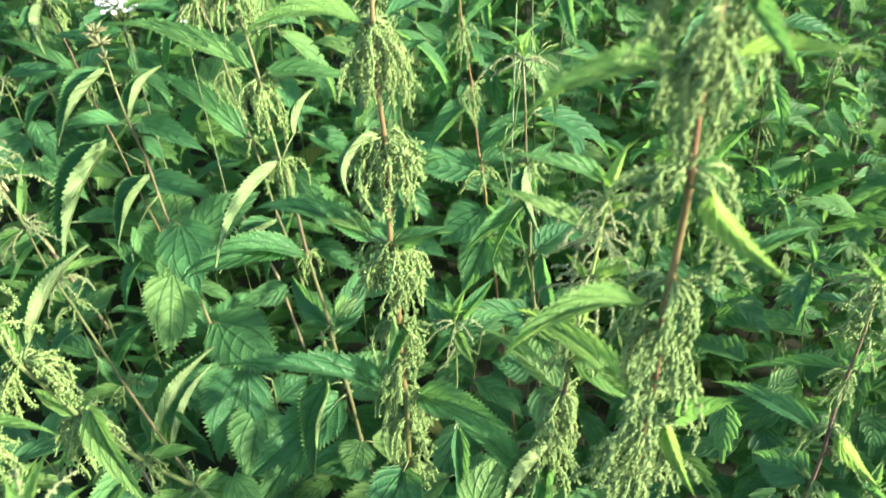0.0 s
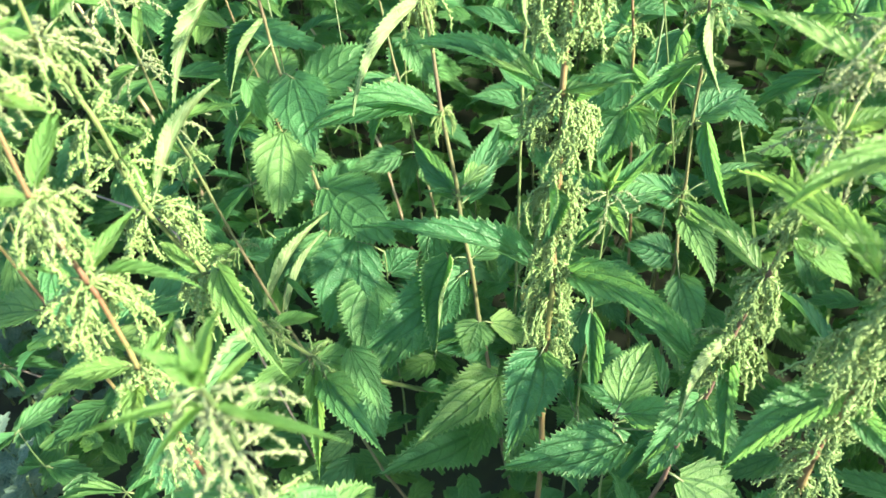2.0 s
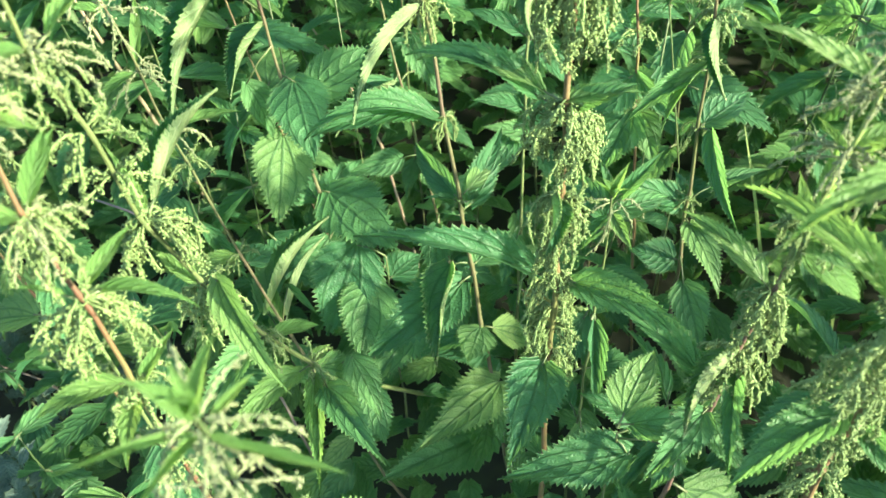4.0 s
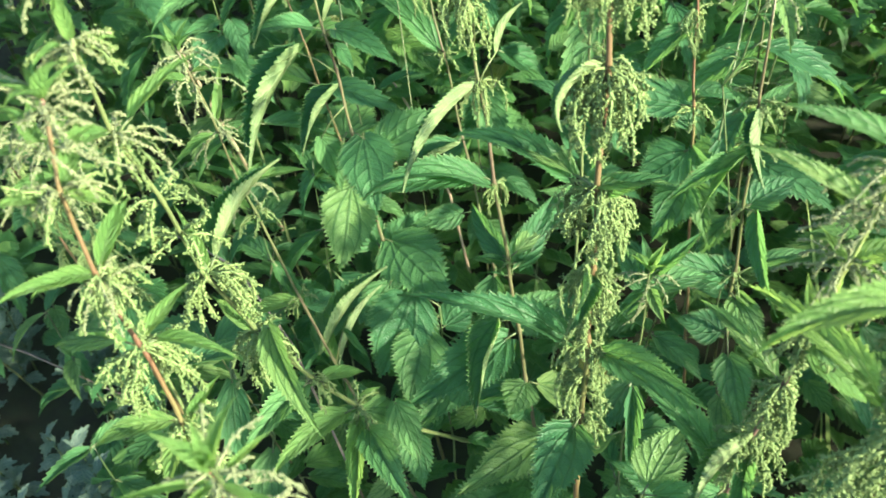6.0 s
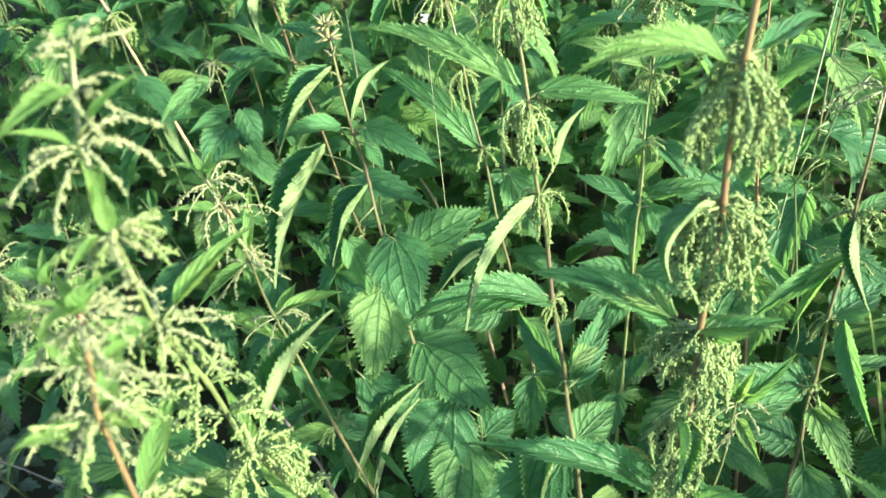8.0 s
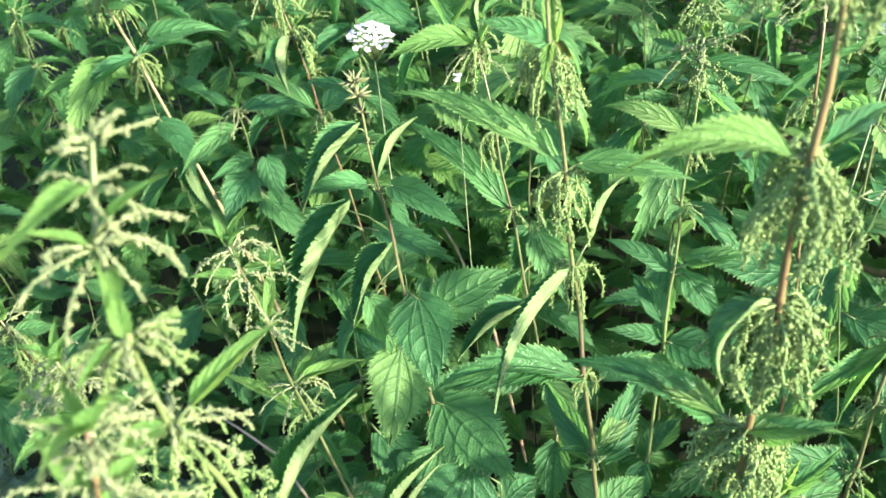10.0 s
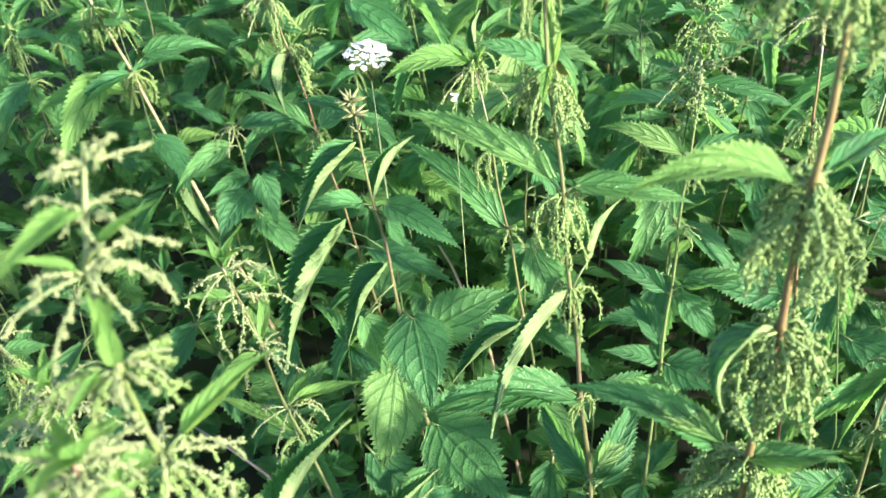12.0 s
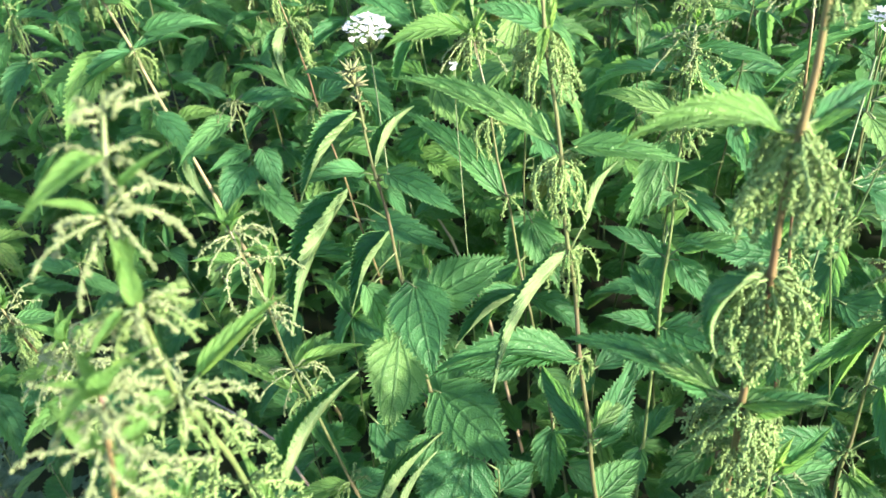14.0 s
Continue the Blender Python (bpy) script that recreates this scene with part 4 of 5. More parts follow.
nettle((0.05, 0.4), (0.115, 0.437, 1.075), (0, 0),
       blades=[
           (0.784, (0.071, 0.422, 0.762), (-0.006, 0.487, 0.774), BROAD[2], -10, 0.66),
           (0.79, (0.094, 0.423, 0.79), (0.049, 0.356, 0.776), EDGED[0], 49, 0.96),
           (1.042, (0.105, 0.432, 1.042), (0.026, 0.44, 1.074), NARROW[0], -34, 0.51),
           (1.074, (0.11, 0.441, 1.081), (0.041, 0.439, 1.103), BROAD[2], -38, 0.44),
           (0.94, (0.111, 0.436, 0.943), (0.121, 0.47, 0.971), YOUNG_SUNLIT[0], -20, 0.87),
       ],
       leaves=[
           (1.055, 0.14, 0.441, 1.068, YOUNG_SUNLIT[1], 12, 1.7),
           (1.043, 0.123, 0.455, 1.066, YOUNG_SUNLIT[0], -31, 1.11),
           (0.993, 0.145, 0.439, 1.01, YOUNG_SUNLIT[1], 17, 1.7),
           (0.99, 0.094, 0.456, 1, YOUNG_SUNLIT[1], -21, 0.91),
           (0.99, 0.143, 0.414, 0.977, YOUNG_SUNLIT[1], 20, 1.39),
           (0.928, 0.099, 0.461, 0.952, YOUNG_SUNLIT[1], -16, 1),
           (0.92, 0.132, 0.4, 0.922, BROAD[2], 11, 1.7),
           (0.908, 0.155, 0.416, 0.872, YOUNG_SUNLIT[2], 25, 1.32),
           (0.863, 0.038, 0.481, 0.887, NARROW[2], -17, 0.68),
           (0.778, 0.085, 0.336, 0.75, NARROW[1], 4, 0.73),
           (0.708, 0.027, 0.346, 0.713, BROAD[0], -5, 0.77),
           (0.698, 0.12, 0.378, 0.679, BROAD[2], 9, 1.7),
       ],
       catkins=[
           (1.043, SPRAY[2], 0.8), (1.03, SPRAY[0], 0.9), (0.993, SPRAY[1], 1), (0.989, SPRAY[2], 1), (0.938, HANG[2], 0.8), (0.934, HANG[3], 0.8), (0.863, HANG[0], 0.95), (0.859, HANG[1], 0.95),
           (0.851, HANG[2], 0.9), (0.793, HANG[0], 1), (0.791, HANG[2], 1), (0.787, HANG[3], 1), (0.691, HANG[3], 0.8),
       ],
       seed=13, thick=0.0028, mat=PURPLESTEM, auto=[0.55, 0.42, 0.3], label='stinging nettle with a purplish stem among dense catkins')

nettle((0.388, 0.358), (0.359, 0.473, 0.96), (0, 0),
       blades=[
           (0.774, (0.359, 0.456, 0.773), (0.275, 0.523, 0.766), NARROW[0], -15, 0.77),
           (0.776, (0.373, 0.447, 0.777), (0.388, 0.385, 0.782), YOUNG_SUNLIT[0], 55, 0.92),
       ],
       leaves=[
           (0.951, 0.377, 0.489, 0.988, NARROW[0], 5, 1.33),
           (0.929, 0.392, 0.439, 0.928, NARROW[1], 20, 1.7),
           (0.861, 0.277, 0.492, 0.819, NARROW[1], -14, 0.56),
           (0.861, 0.397, 0.451, 0.88, NARROW[2], 14, 1.69),
           (0.709, 0.328, 0.493, 0.686, BROAD[0], -16, 1.64),
       ],
       catkins=[
           (0.954, SHORT[0], 1.2), (0.901, SHORT[0], 1.2), (0.848, HANG[0], 0.8), (0.784, HANG[2], 0.9), (0.711, HANG[0], 0.8),
       ],
       seed=14, thick=0.0027, mat=PURPLESTEM, auto=[0.5, 0.38], label='stinging nettle with a dark purple stem and loose catkins')

nettle((0.03, 0.6), (0.014, 0.624, 0.76), (0, 0),
       leaves=[
           (0.743, 0.061, 0.656, 0.792, NARROW[1], 14, 0.85),
           (0.741, 0.001, 0.672, 0.762, NARROW[1], -7, 0.89),
           (0.734, 0.076, 0.656, 0.726, BROAD[2], 14, 1.21),
           (0.734, 0.035, 0.578, 0.726, NARROW[1], 10, 1.13),
           (0.732, -0.017, 0.593, 0.704, NARROW[1], -11, 0.95),
           (0.717, -0.022, 0.696, 0.716, BROAD[2], -10, 1.05),
       ],
       catkins=[
           (0.708, SPRAY[1], 0.7),
       ],
       seed=15, thick=0.0022, auto=[0.56, 0.45, 0.34], mat=GREENSTEM, label='young green nettle shoot with narrow upright leaves')

nettle((-0.339, 0.932), (-0.566, 1.055, 1.02), (0, 0),
       blades=[
           (0.84, (-0.536, 1.032, 0.845), (-0.631, 1.023, 0.896), NARROW[0], -21, 0.66),
           (0.94, (-0.553, 1.041, 0.937), (-0.534, 0.972, 0.9), EDGED[0], 50, 0.7),
           (0.94, (-0.56, 1.031, 0.938), (-0.569, 0.985, 0.925), BROAD[0], -25, 0.72),
       ],
       leaves=[
           (0.972, -0.528, 1.056, 0.963, NARROW[1], 26, 1.7),
           (0.948, -0.517, 1.107, 0.976, NARROW[2], 15, 0.89),
           (0.842, -0.471, 1.065, 0.86, NARROW[2], 24, 1.7),
       ],
       catkins=[
           (1.002, HANG[0], 0.9), (0.946, HANG[2], 1.1), (0.837, HANG[1], 0.8),
       ],
       seed=16, thick=0.0025, mat=REDSTEM, auto=[0.66, 0.56, 0.45], label='stinging nettle with an orange-red stem behind others')

nettle((-0.6, 1), (-0.65, 1.045, 0.835), (0, 0),
       blades=[
           (0.798, (-0.657, 1.04, 0.8), (-0.701, 0.948, 0.78), NARROW[2], -23, 0.82),
           (0.752, (-0.645, 1.041, 0.752), (-0.683, 0.979, 0.751), BROAD[0], -31, 0.69),
           (0.74, (-0.629, 1.05, 0.746), (-0.601, 1.011, 0.688), BROAD[0], 0, 0.97),
           (0.83, (-0.66, 1.042, 0.831), (-0.71, 1.04, 0.854), NARROW[0], -17, 1.05),
       ],
       leaves=[
           (0.827, -0.557, 1.077, 0.811, NARROW[2], 17, 0.98),
           (0.789, -0.578, 1.124, 0.808, NARROW[1], 16, 0.72),
           (0.734, -0.664, 0.96, 0.695, BROAD[2], -15, 1.53),
           (0.694, -0.566, 1.008, 0.623, BROAD[2], 14, 1.12),
       ],
       seed=17, thick=0.0025, auto=[0.55, 0.45, 0.35], mat=GREENSTEM, label='leafy stinging nettle without flowers')

nettle((-0.643, 1.124), (-0.999, 1.254, 1.08), (0, 0),
       blades=[
           (0.796, (-0.89, 1.249, 0.816), (-0.779, 1.296, 0.807), NARROW[2], 37, 0.97),
           (0.796, (-0.943, 1.198, 0.8), (-0.966, 1.069, 0.715), YOUNG_SUNLIT[2], -34, 1.03),
           (0.662, (-0.856, 1.188, 0.652), (-0.926, 1.155, 0.676), NARROW[0], -30, 0.86),
           (0.644, (-0.847, 1.195, 0.638), (-0.766, 1.105, 0.558), EDGED[0], 57, 0.71),
       ],
       leaves=[
           (0.91, -0.891, 1.239, 0.849, YOUNG_SUNLIT[2], 21, 1.36),
           (0.772, -1.034, 1.124, 0.761, YOUNG_SUNLIT[2], -18, 0.92),
           (0.676, -0.792, 1.247, 0.671, YOUNG_SUNLIT[2], 17, 1.45),
       ],
       catkins=[
           (0.794, HANG[2], 0.95), (0.79, HANG[3], 0.95), (0.902, HANG[0], 1), (0.898, HANG[1], 1), (0.669, HANG[2], 0.6),
       ],
       seed=18, thick=0.0042, mat=OLDSTEM, auto=[0.55, 0.45], label='old stinging nettle with a straw-coloured leaning stem')

nettle((-0.235, 0.7), (-0.25, 0.745, 0.5), (0, 0),
       blades=[
           (0.5, (-0.289, 0.756, 0.51), (-0.326, 0.665, 0.418), FLAT[0], -25, 1.12),
           (0.482, (-0.266, 0.721, 0.472), (-0.274, 0.626, 0.42), FLAT[0], -8, 1.14),
           (0.444, (-0.192, 0.713, 0.437), (-0.266, 0.592, 0.39), BROAD[0], -9, 0.97),
       ],
       leaves=[
           (0.454, -0.208, 0.798, 0.444, BROAD[0], 15, 1.7),
           (0.407, -0.373, 0.773, 0.423, BROAD[0], -16, 1.19),
           (0.357, -0.189, 0.734, 0.352, BROAD[0], 21, 1.7),
       ],
       seed=19, auto=[0.25], crown=False, thick=0.0022, mat=GREENSTEM, label='low nettle shoot with large shaded leaves')

nettle((0.045, 0.4), (0.03, 0.45, 0.6), (0, 0),
       blades=[
           (0.588, (0.045, 0.441, 0.579), (-0.085, 0.41, 0.56), BROAD[0], -10, 0.81),
           (0.598, (0.067, 0.468, 0.59), (-0.009, 0.491, 0.604), BROAD[0], -14, 0.89),
           (0.59, (0.085, 0.433, 0.614), (0.06, 0.398, 0.587), BROAD[0], -2, 1.16),
       ],
       leaves=[
           (0.62, 0.134, 0.431, 0.643, BROAD[2], 12, 0.89),
           (0.62, 0.071, 0.535, 0.624, BROAD[0], 2, 1.19),
       ],
       seed=21, auto=[0.3], crown=False, thick=0.0022, mat=GREENSTEM, label='low leafy nettle with dark green leaves')

nettle((-0.43, 0.41), (-0.495, 0.485, 1), (0, 0),
       leaves=[
           (0.974, -0.52, 0.454, 0.981, YOUNG_SUNLIT[2], -18, 1.17),
           (0.974, -0.481, 0.514, 0.987, YOUNG_SUNLIT[1], 18, 1.22),
           (0.972, -0.523, 0.46, 0.984, YOUNG_SUNLIT[1], -16, 1.14),
           (0.967, -0.465, 0.452, 0.955, YOUNG_SUNLIT[1], -3, 1),
           (0.949, -0.518, 0.432, 0.943, YOUNG_SUNLIT[2], -18, 0.88),
           (0.944, -0.466, 0.502, 0.941, YOUNG_SUNLIT[1], 18, 1.5),
       ],
       catkins=[
           (0.974, SPRAY[2], 1.1), (0.985, TIPS[0], 0.8), (0.92, HANG[1], 0.9), (0.87, HANG[2], 0.9), (0.82, HANG[3], 0.9),
       ],
       seed=22, thick=0.0028, mat=GREENSTEM, auto=[0.8, 0.68, 0.52], label='sunlit stinging nettle with yellow-green narrow leaves and thin catkins')

nettle((-0.6, 0.6), (-0.735, 0.645, 0.83), (0, 0),
       leaves=[
           (0.809, -0.695, 0.67, 0.796, NARROW[1], 17, 1.59),
           (0.788, -0.731, 0.694, 0.801, NARROW[0], 19, 1.38),
           (0.782, -0.756, 0.608, 0.789, NARROW[2], -20, 1.7),
           (0.73, -0.719, 0.589, 0.73, BROAD[2], -19, 1.63),
           (0.726, -0.674, 0.623, 0.684, BROAD[2], 7, 1.3),
       ],
       catkins=[
           (0.805, HANG[0], 0.9), (0.801, HANG[1], 0.9), (0.765, HANG[2], 1), (0.761, HANG[3], 1), (0.73, HANG[0], 0.9), (0.726, HANG[1], 0.9), (0.66, HANG[2], 0.8),
       ],
       seed=23, thick=0.003, mat=REDSTEM, auto=[0.62, 0.48], label='stinging nettle with an orange-brown stem and yellowish catkins')


# ---- the rest of the patch ----
HERO_FEET = [(o.location.x, o.location.y) for o in scene.objects if o.name.startswith("nettle") and o.parent is None]


def patch():
    g = random.Random(11)
    feet = list(HERO_FEET)
    for _ in range(6000):
        x, y = g.uniform(-1.9, 1.7), g.uniform(0.42, 2.7)
        if abs(x + 0.1) > 0.62 * y + 0.75:
            continue
        if -0.34 < x < -0.06 and y < 0.64 or -1.25 < x < -0.60 and y < 0.72:
            continue
        if any((x - a) ** 2 + (y - b) ** 2 < 0.12 ** 2 for a, b in feet):
            continue
        inner = 0.38 < y < 1.0 and -0.62 < x < 0.45 or 1.0 <= y < 1.2 and -1.05 < x < -0.3
        side = x <= -0.62 and y < 1.0
        feet.append((x, y))
        h = g.uniform(0.40, 0.60) if inner else g.uniform(0.3, 0.7) if side else g.uniform(0.60, 0.84) if x > 0.4 and y < 1.05 else g.uniform(0.48, 0.70) if x > 0.75 and y < 1.7 else g.uniform(0.75, 1.12) if y < 1.5 else g.uniform(0.9, 1.2)
        lean = (g.gauss(-0.03, 0.05), g.gauss(0.03, 0.05))
        lo = 0.12 if y < 1.2 else 0.4
        hs = steps(lo, h - 0.03, 0.09, g)
        cats = [] if inner or side or g.random() < 0.5 else [(z, g.choice(FARC), g.uniform(0.6, 1.0)) for z in hs[:4]]
        nettle((x, y), (x + lean[0], y + lean[1], h), (g.gauss(0, 0.015), g.gauss(0, 0.015)), auto=hs, catkins=cats, seed=g.random(), size=g.uniform(0.09, 0.12), crown=not inner, thick=0.0021,
               label="leafy green stinging nettle without flowers in the shade" if not cats else "green stinging nettle with small catkins deep in the patch")


patch()
for x, y, h in ((-0.72, 0.50, 0.34), (-0.82, 0.63, 0.36), (-0.67, 0.66, 0.40), (-0.92, 0.71, 0.36)):
    nettle((x, y), (x - 0.02, y + 0.02, h), auto=steps(0.12, h, 0.08, random.Random(x)), seed=x, thick=0.0020, crown=False, label="low leafy stinging nettle at the edge of the patch")

# ---- thicket outside the view, partly added for shade, and low growth on the ground ----
def joined(name, leaf, spots, mats, stalks=()):
    """Many leaves laid at the given poses and joined into one mesh."""
    src = leaf
    co = np.empty(len(src.vertices) * 3)
    src.vertices.foreach_get("co", co)
    co = np.c_[co.reshape(-1, 3), np.ones(len(src.vertices))]
    uvs = {}
    layer = src.uv_layers[0].data
    for l in src.loops:
        uvs[l.vertex_index] = tuple(layer[l.index].uv)
    polys = [tuple(p.vertices) for p in src.polygons]
    slot = [p.material_index for p in src.polygons]
    verts, faces, uv, slots = [], [], [], []
    for m in spots:
        start = len(verts)
        verts.extend(map(tuple, (co @ np.array(m).T)[:, :3]))
        faces.extend(tuple(start + i for i in p) for p in polys)
        slots.extend(slot)
        uv.extend(uvs.get(i, (0.5, 0.5)) for i in range(len(co)))
    for pts, r in stalks:
        k = len(faces)
        tube(pts, [r] * len(pts), 4, 0, verts, faces)
        slots.extend([1] * (len(faces) - k))
        uv.extend([(0.5, 0.5)] * (len(verts) - len(uv)))
    return new(name, mesh(name, verts, faces, mats, uv, slots))


def thicket():
    g = random.Random(21)
    small = leaf_mesh("leaf_coarse", 0.48, 0.8, 0.3, 3, 1, 30, [ISLANDLEAF, GREENSTEM], stalk=0)
    spots, stalks = [], []
    for n in range(1300):
        x, y = g.uniform(-3.6, 3.6), g.uniform(-1.4, 4.8)
        # unseen dense stand towards the sun, added to shade the low middle leaves
        if n >= 1250:
            x, y = g.uniform(0.85, 1.3), g.uniform(-0.35, 0.52)
        inside = abs(x + 0.1) < 0.62 * y + 0.85 and y < 2.75
        shade_stand = 0.85 < x < 1.35 and -0.35 < y < 0.52
        if not shade_stand and (inside or (-1.55 < x < 1.9 and y < 0.9) or (x < 1.9 and y < 0.0)):
            continue
        h = g.uniform(0.70, 0.90) if shade_stand else g.uniform(0.58, 0.84) if x > 0.9 and y < 2.4 else g.uniform(0.85, 1.25)
        top = Vector((x + g.gauss(0, 0.06), y + g.gauss(0, 0.06), h))
        foot = Vector((x, y, 0))
        stalks.append(([foot, foot.lerp(top, 0.5), top], 0.004))
        a, z = g.uniform(0, 6), h
        while z > 0.25:
            a += 1.57
            for k in (0, 1):
                az = a + k * math.pi + g.uniform(-0.3, 0.3)
                p = foot.lerp(top, z / h)
                d = g.uniform(0.0, 0.7)
                ln = g.uniform(0.08, 0.13)
                spots.append(leaf_pose(p, p + Vector((math.cos(az) * math.cos(d), math.sin(az) * math.cos(d), -math.sin(d))) * ln, g.uniform(-25, 25)))
            z -= g.uniform(0.09, 0.13)
    tagged(joined("nettle_thicket", small, spots, [ISLANDLEAF, GREENSTEM], stalks), "dense green nettles round the patch, partly unseen ones added for shade", "nettles", kind="stuff")
    spots = []
    for n in range(6800):
        x, y = g.uniform(-1.7, 1.5), g.uniform(0.25, 2.7)
        if x < -0.75 and y < 0.95:
            continue
        z = g.uniform(0.03, 0.30) if n < 3800 else g.uniform(0.25, 0.68)
        if n >= 3800 and y < 1.15 and x < 0.32:
            continue
        az, d, ln = g.uniform(0, 6.3), g.uniform(-0.3, 0.6), g.uniform(0.05, 0.10)
        p = Vector((x, y, z))
        spots.append(leaf_pose(p, p + Vector((math.cos(az) * math.cos(d), math.sin(az) * math.cos(d), -math.sin(d))) * ln, g.uniform(-25, 25)))
    tagged(joined("undergrowth", leaf_mesh("leaf_low", 0.55, 0.7, 0.2, 5, 1, 31, [ISLANDLEAF, GREENSTEM], stalk=0), spots, [ISLANDLEAF, GREENSTEM]), "low shaded leaves close to the ground among stems", "undergrowth", kind="stuff")


thicket()


# ---- small things among the nettles ----
def stalk_part(ob, name, pts, radii, mat, sides=6, label=""):
    v, f = tube([Vector(p) - ob.location for p in pts], radii, sides)
    return part(name, mesh(name, v, f, [mat]), ob, label=label)


def floret_mesh():
    """Five rounded white petals round a raised middle, in one piece."""
    verts, faces = [Vector((0, 0, 0.0012))], []
    for k in range(5):
        a = k * 2 * math.pi / 5
        n = len(verts)
        for r, w, z in ((0.0020, 0.52, 0.0002), (0.0035, 0.40, 0.0006), (0.0040, 0.0, 0.0009), (0.0035, -0.40, 0.0006), (0.0020, -0.52, 0.0002)):
            verts.append(Vector((r * math.cos(a + w), r * math.sin(a + w), z)))
        faces.append((0, n + 4, n + 3, n + 2, n + 1, n))
    return mesh("floret", verts, faces, [WHITE])


FLORET = floret_mesh()


def yarrow(foot, head, width, count, seed, label, thin=1.0):
    """A flat white flower head of many florets on thin rays."""
    g = random.Random(seed)
    ob = thing("yarrow", (foot[0], foot[1], 0), label, "wild flower")
    hd = Vector(head)
    knot = hd - Vector((0, 0, 0.045))
    nod = Euler((0.10, 0.15, 0)).to_matrix()
    stalk_part(ob, "stem", [(foot[0], foot[1], 0), Vector((foot[0], foot[1], 0)).lerp(knot, 0.5), knot], [0.0016 * thin, 0.0015 * thin, 0.0012 * thin], GREENSTEM)
    for i in range(count):
        r = width / 2 * math.sqrt((i + 0.5) / count)
        a = i * 2.39996
        p = hd + nod @ Vector((r * math.cos(a), r * math.sin(a), -1.1 * r * r / width + g.uniform(-0.002, 0.002)))
        part("floret", FLORET, ob, Matrix.Translation(p - ob.location) @ (nod @ Euler((g.uniform(-0.5, 0.5), g.uniform(-0.5, 0.5), a)).to_matrix()).to_4x4() @ Matrix.Scale(g.uniform(0.85, 1.2), 4))
        if i % 3 == 0:
            stalk_part(ob, "ray", [knot, knot.lerp(p, 0.55) + Vector((0, 0, -0.004)), p - Vector((0, 0, 0.001))], [0.0008, 0.0006, 0.0005], GREENSTEM, 4)
    return ob


yarrow((-0.43, 1.03), (-0.450, 1.05, 0.952), 0.054, 64, 1, "white flat-topped yarrow flower above the nettle leaves")
yarrow((-0.29, 0.90), (-0.313, 0.90, 0.979), 0.008, 3, 2, "tiny white flower cluster on a thin stalk", 0.5)
yarrow((0.12, 0.93), (0.092, 0.95, 1.028), 0.035, 30, 3, "small white yarrow flower head among nettles")


def calyx_mesh():
    v, f = tube([(0.06, 0, 0), (0.35, 0, 0.03), (0.6, 0, 0.03), (1.0, 0, 0)], [0.05, 0.11, 0.085, 0.008], 5)
    return mesh("calyx", v, f, [CALYX])


CALYXMESH = calyx_mesh()
for o in [q for q in scene.objects if q.get("label", "").startswith("broad-leaved stinging nettle")]:
    st = Stem((o.location.x, o.location.y), (-0.419, 0.888, 0.97))
    gc = random.Random(8)
    for z, size, count in ((0.972, 0.017, 16), (0.958, 0.016, 16), (0.940, 0.013, 14), (0.905, 0.009, 12), (0.845, 0.009, 12)):
        for k in range(count):
            a, el = k * 2.4, gc.uniform(0.1, 1.45)
            p = st.at(z) - o.location
            d = Vector((math.cos(a) * math.cos(el), math.sin(a) * math.cos(el), math.sin(el))) * size * gc.uniform(0.8, 1.2)
            part("calyx", CALYXMESH, o, leaf_pose(p, p + d), "pale dry pointed calyx" if k == 0 else "")


def dead_stalk(pts, r, label, mat):
    ob = thing("dead_stalk", (pts[0][0], pts[0][1], 0), label, "dead stalk")
    v = [Vector(p) for p in pts]
    stalk_part(ob, "stalk", v, [r * (1 - 0.1 * i) for i in range(len(v))], mat, 7)


dead_stalk([(-0.22, 1.0, -0.01), (-0.32, 1.12, 0.36), (-0.404, 1.22, 0.458), (-0.455, 1.262, 0.508)], 0.0028, "broken dry brown stalk leaning among nettles", STRAW)
dead_stalk([(-0.32, 0.56, -0.01), (-0.43, 0.635, 0.52), (-0.489, 0.66, 0.63), (-0.55, 0.69, 0.625), (-0.613, 0.72, 0.612)], 0.0022, "bent grey dry stalk in the shade", DEADWOOD)


def grass_blade(foot, tip, width, bow):
    ob = thing("grass_blade", (foot[0], foot[1], foot[2]), "narrow pale green blade of grass", "grass")
    a, c = Vector((0, 0, 0)), Vector(tip) - Vector(foot)
    side = c.cross(Vector((0.2, -1, 0.6))).normalized()
    verts, faces = [], []
    for i in range(13):
        f = i / 12
        p = a.lerp(c, f) + Vector((0, 0, bow * 4 * f * (1 - f)))
        w = width * (1 - f ** 3) * 0.5
        n = Vector((0, -0.3, 1)) * w * 0.35
        verts += [p - side * w + n, p, p + side * w + n]
        if i:
            q = 3 * (i - 1)
            faces += [(q, q + 1, q + 4, q + 3), (q + 1, q + 2, q + 5, q + 4)]
    part("blade", mesh("blade", verts, faces, [GRASS]), ob)


grass_blade((0.42, 0.86, 0.0), (0.242, 1.0, 0.57), 0.007, 0.02)
grass_blade((0.40, 0.84, 0.0), (0.27, 0.98, 0.50), 0.003, 0.03)
grass_blade((0.52, 0.9, 0.0), (0.40, 1.1, 0.62), 0.006, 0.05)


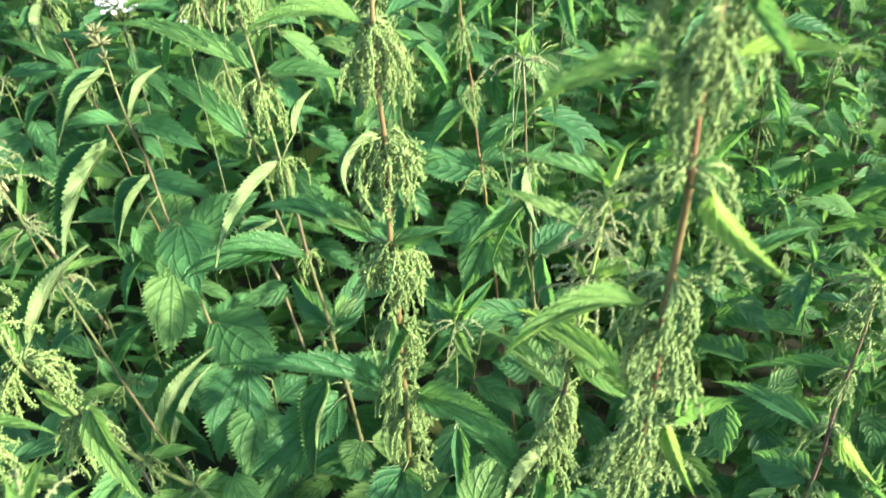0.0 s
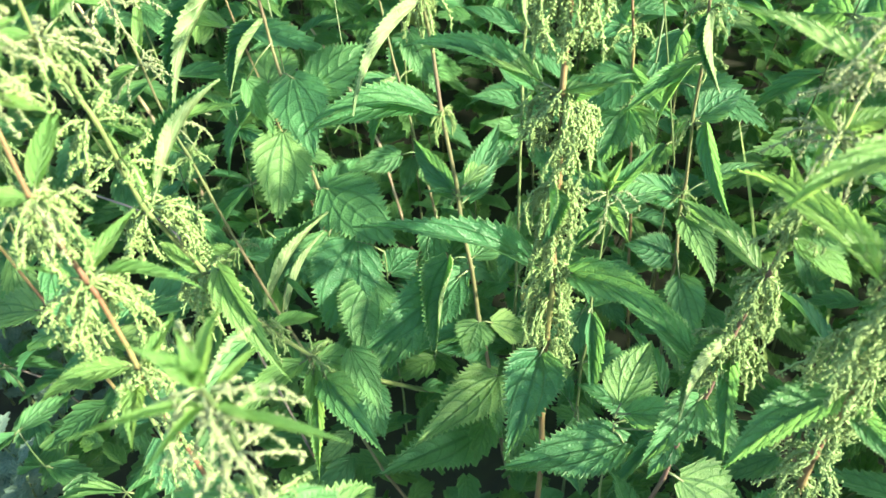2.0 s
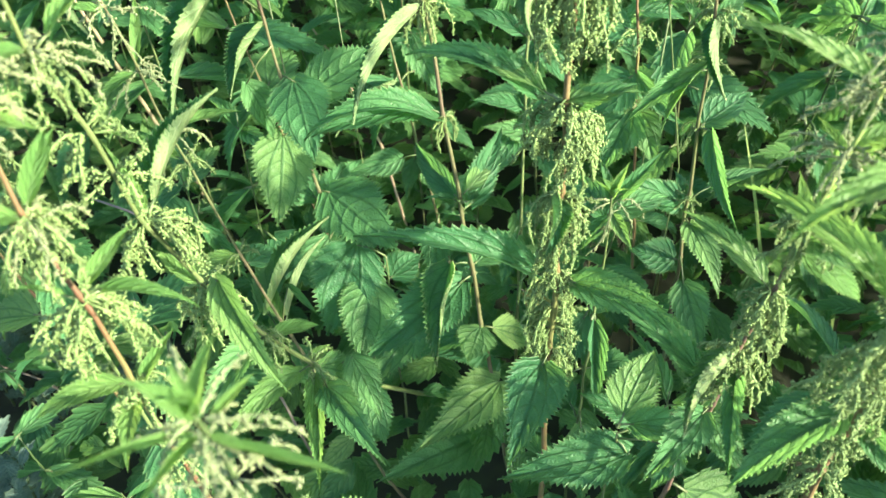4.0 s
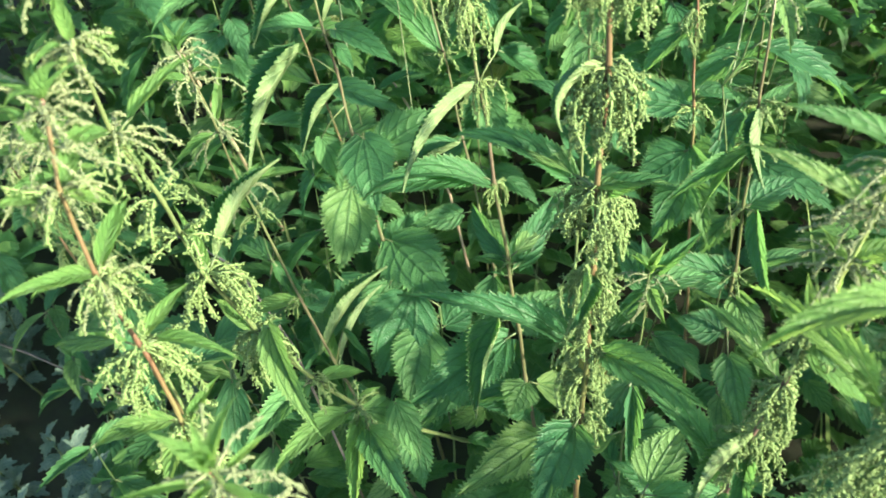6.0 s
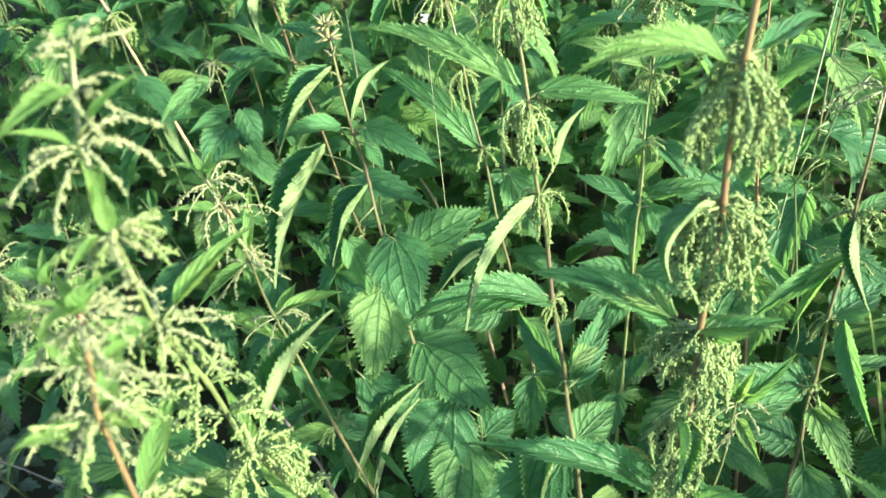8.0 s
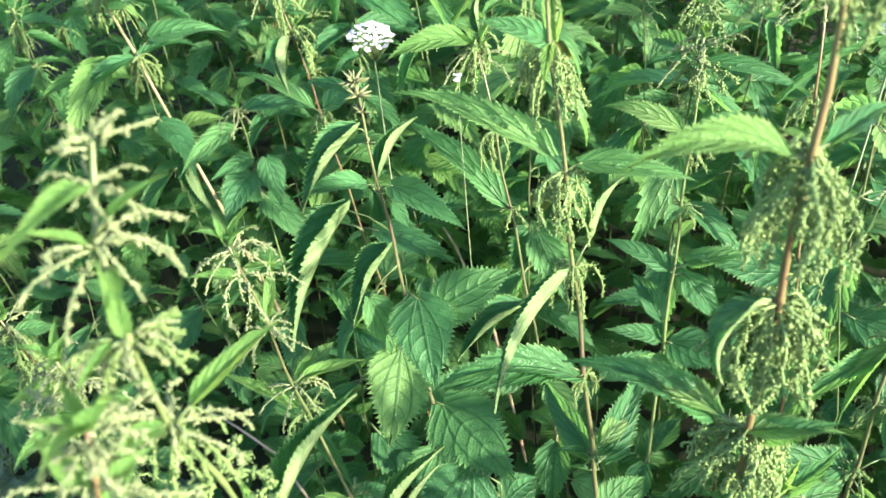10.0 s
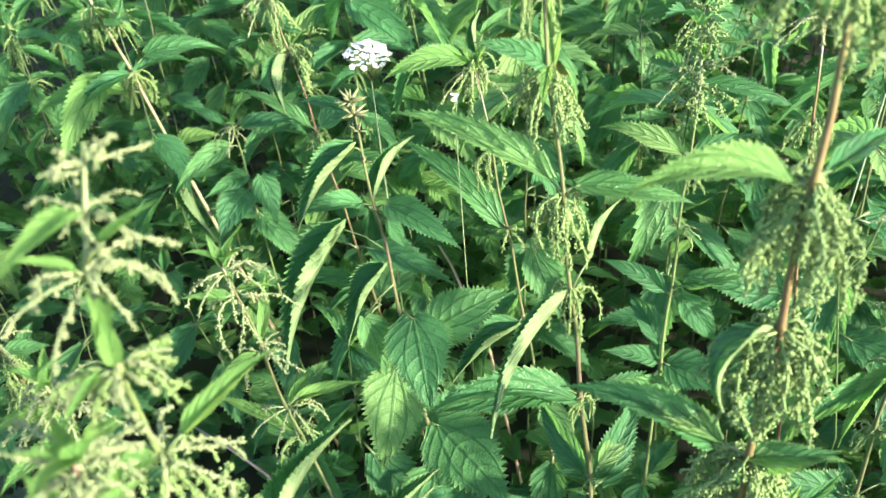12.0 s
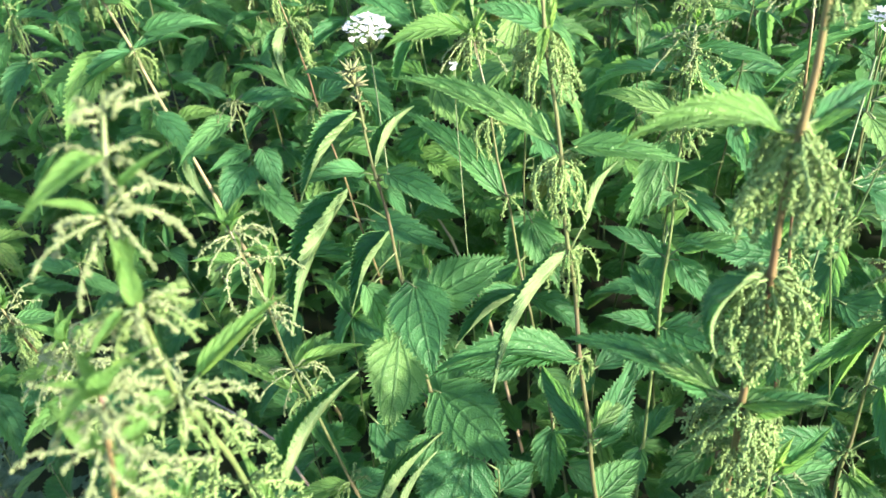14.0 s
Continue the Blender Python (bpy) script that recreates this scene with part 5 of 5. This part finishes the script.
def cleavers(pts, seed):
    """Goosegrass: a thread-thin stem with whorls of narrow leaves and tiny round fruits."""
    g = random.Random(seed)
    ob = thing("cleavers", (pts[0][0], pts[0][1], 0), "thin climbing cleavers with tiny round fruits", "weed")
    v = [Vector(p) for p in pts]
    stalk_part(ob, "stem", v, [0.0011] * len(v), GREENSTEM, 5)
    for i, p in enumerate(v[2:]):
        for k in range(6):
            a = k * 1.047 + i
            q = p + Vector((math.cos(a) * 0.02, math.sin(a) * 0.02, g.uniform(-0.004, 0.008)))
            part("leaf", SLIM[0], ob, leaf_pose(p - ob.location, q - ob.location, 0, 0.55))
        vs, fs = [], []
        for k in range(3):
            e = p + Vector((g.uniform(-0.03, 0.03), g.uniform(-0.03, 0.03), g.uniform(0.0, 0.03)))
            tube([p - ob.location, p.lerp(e, 0.6) + Vector((0, 0, 0.004)) - ob.location, e - ob.location], [0.0006] * 3, 4, 0, vs, fs)
            bead(vs, fs, e - ob.location, 0.0022, g)
            bead(vs, fs, e - ob.location + Vector((0.002, 0, 0.001)), 0.002, g)
        part("fruiting_sprig", mesh("fruiting_sprig", vs, fs, [CATKIN]), ob)


cleavers([(0.16, 0.83, 0.0), (0.13, 0.84, 0.6), (0.075, 0.85, 0.83), (0.089, 0.85, 0.865), (0.093, 0.85, 0.92), (0.11, 0.85, 0.96)], 4)


def grey_weed(x, y, h, seed):
    g = random.Random(seed)
    ob = thing("mugwort", (x, y, 0), "low grey-green weed with small lobed leaves", "weed", "grey weeds beside the patch")
    top = Vector((x + g.uniform(-0.03, 0.03), y + g.uniform(-0.03, 0.03), h))
    stalk_part(ob, "stem", [(x, y, -0.01), Vector((x, y, 0)).lerp(top, 0.5), top], [0.0022, 0.002, 0.0015], GREENSTEM)
    n = 12
    for i in range(n):
        f = (i + 2) / (n + 1)
        p = Vector((x, y, 0)).lerp(top, f)
        a = i * 2.4
        el = g.uniform(-0.2, 0.9) * f
        ln = g.uniform(0.035, 0.06) * (1.3 - 0.5 * f)
        part("leaf", GREYMESH, ob, leaf_pose(p - ob.location, p + Vector((math.cos(a) * math.cos(el), math.sin(a) * math.cos(el), math.sin(el))) * ln - ob.location, g.uniform(-20, 20)))


GREYMESH = leaf_mesh("leaf_grey", 0.62, 0.5, 0.2, 5, 2, 33, [GREYLEAF, GREENSTEM], belly=0.7)
gw = random.Random(5)
for i in range(34):
    grey_weed(gw.uniform(-1.35, -0.80), gw.uniform(0.42, 0.86), gw.uniform(0.10, 0.25), i)
dead_stalk([(-1.35, 0.80, 0.0), (-1.20, 0.76, 0.20), (-1.0, 0.70, 0.27), (-0.80, 0.66, 0.25), (-0.66, 0.64, 0.0)], 0.0024, "reddish brown bramble shoot creeping over the ground", DEADWOOD)
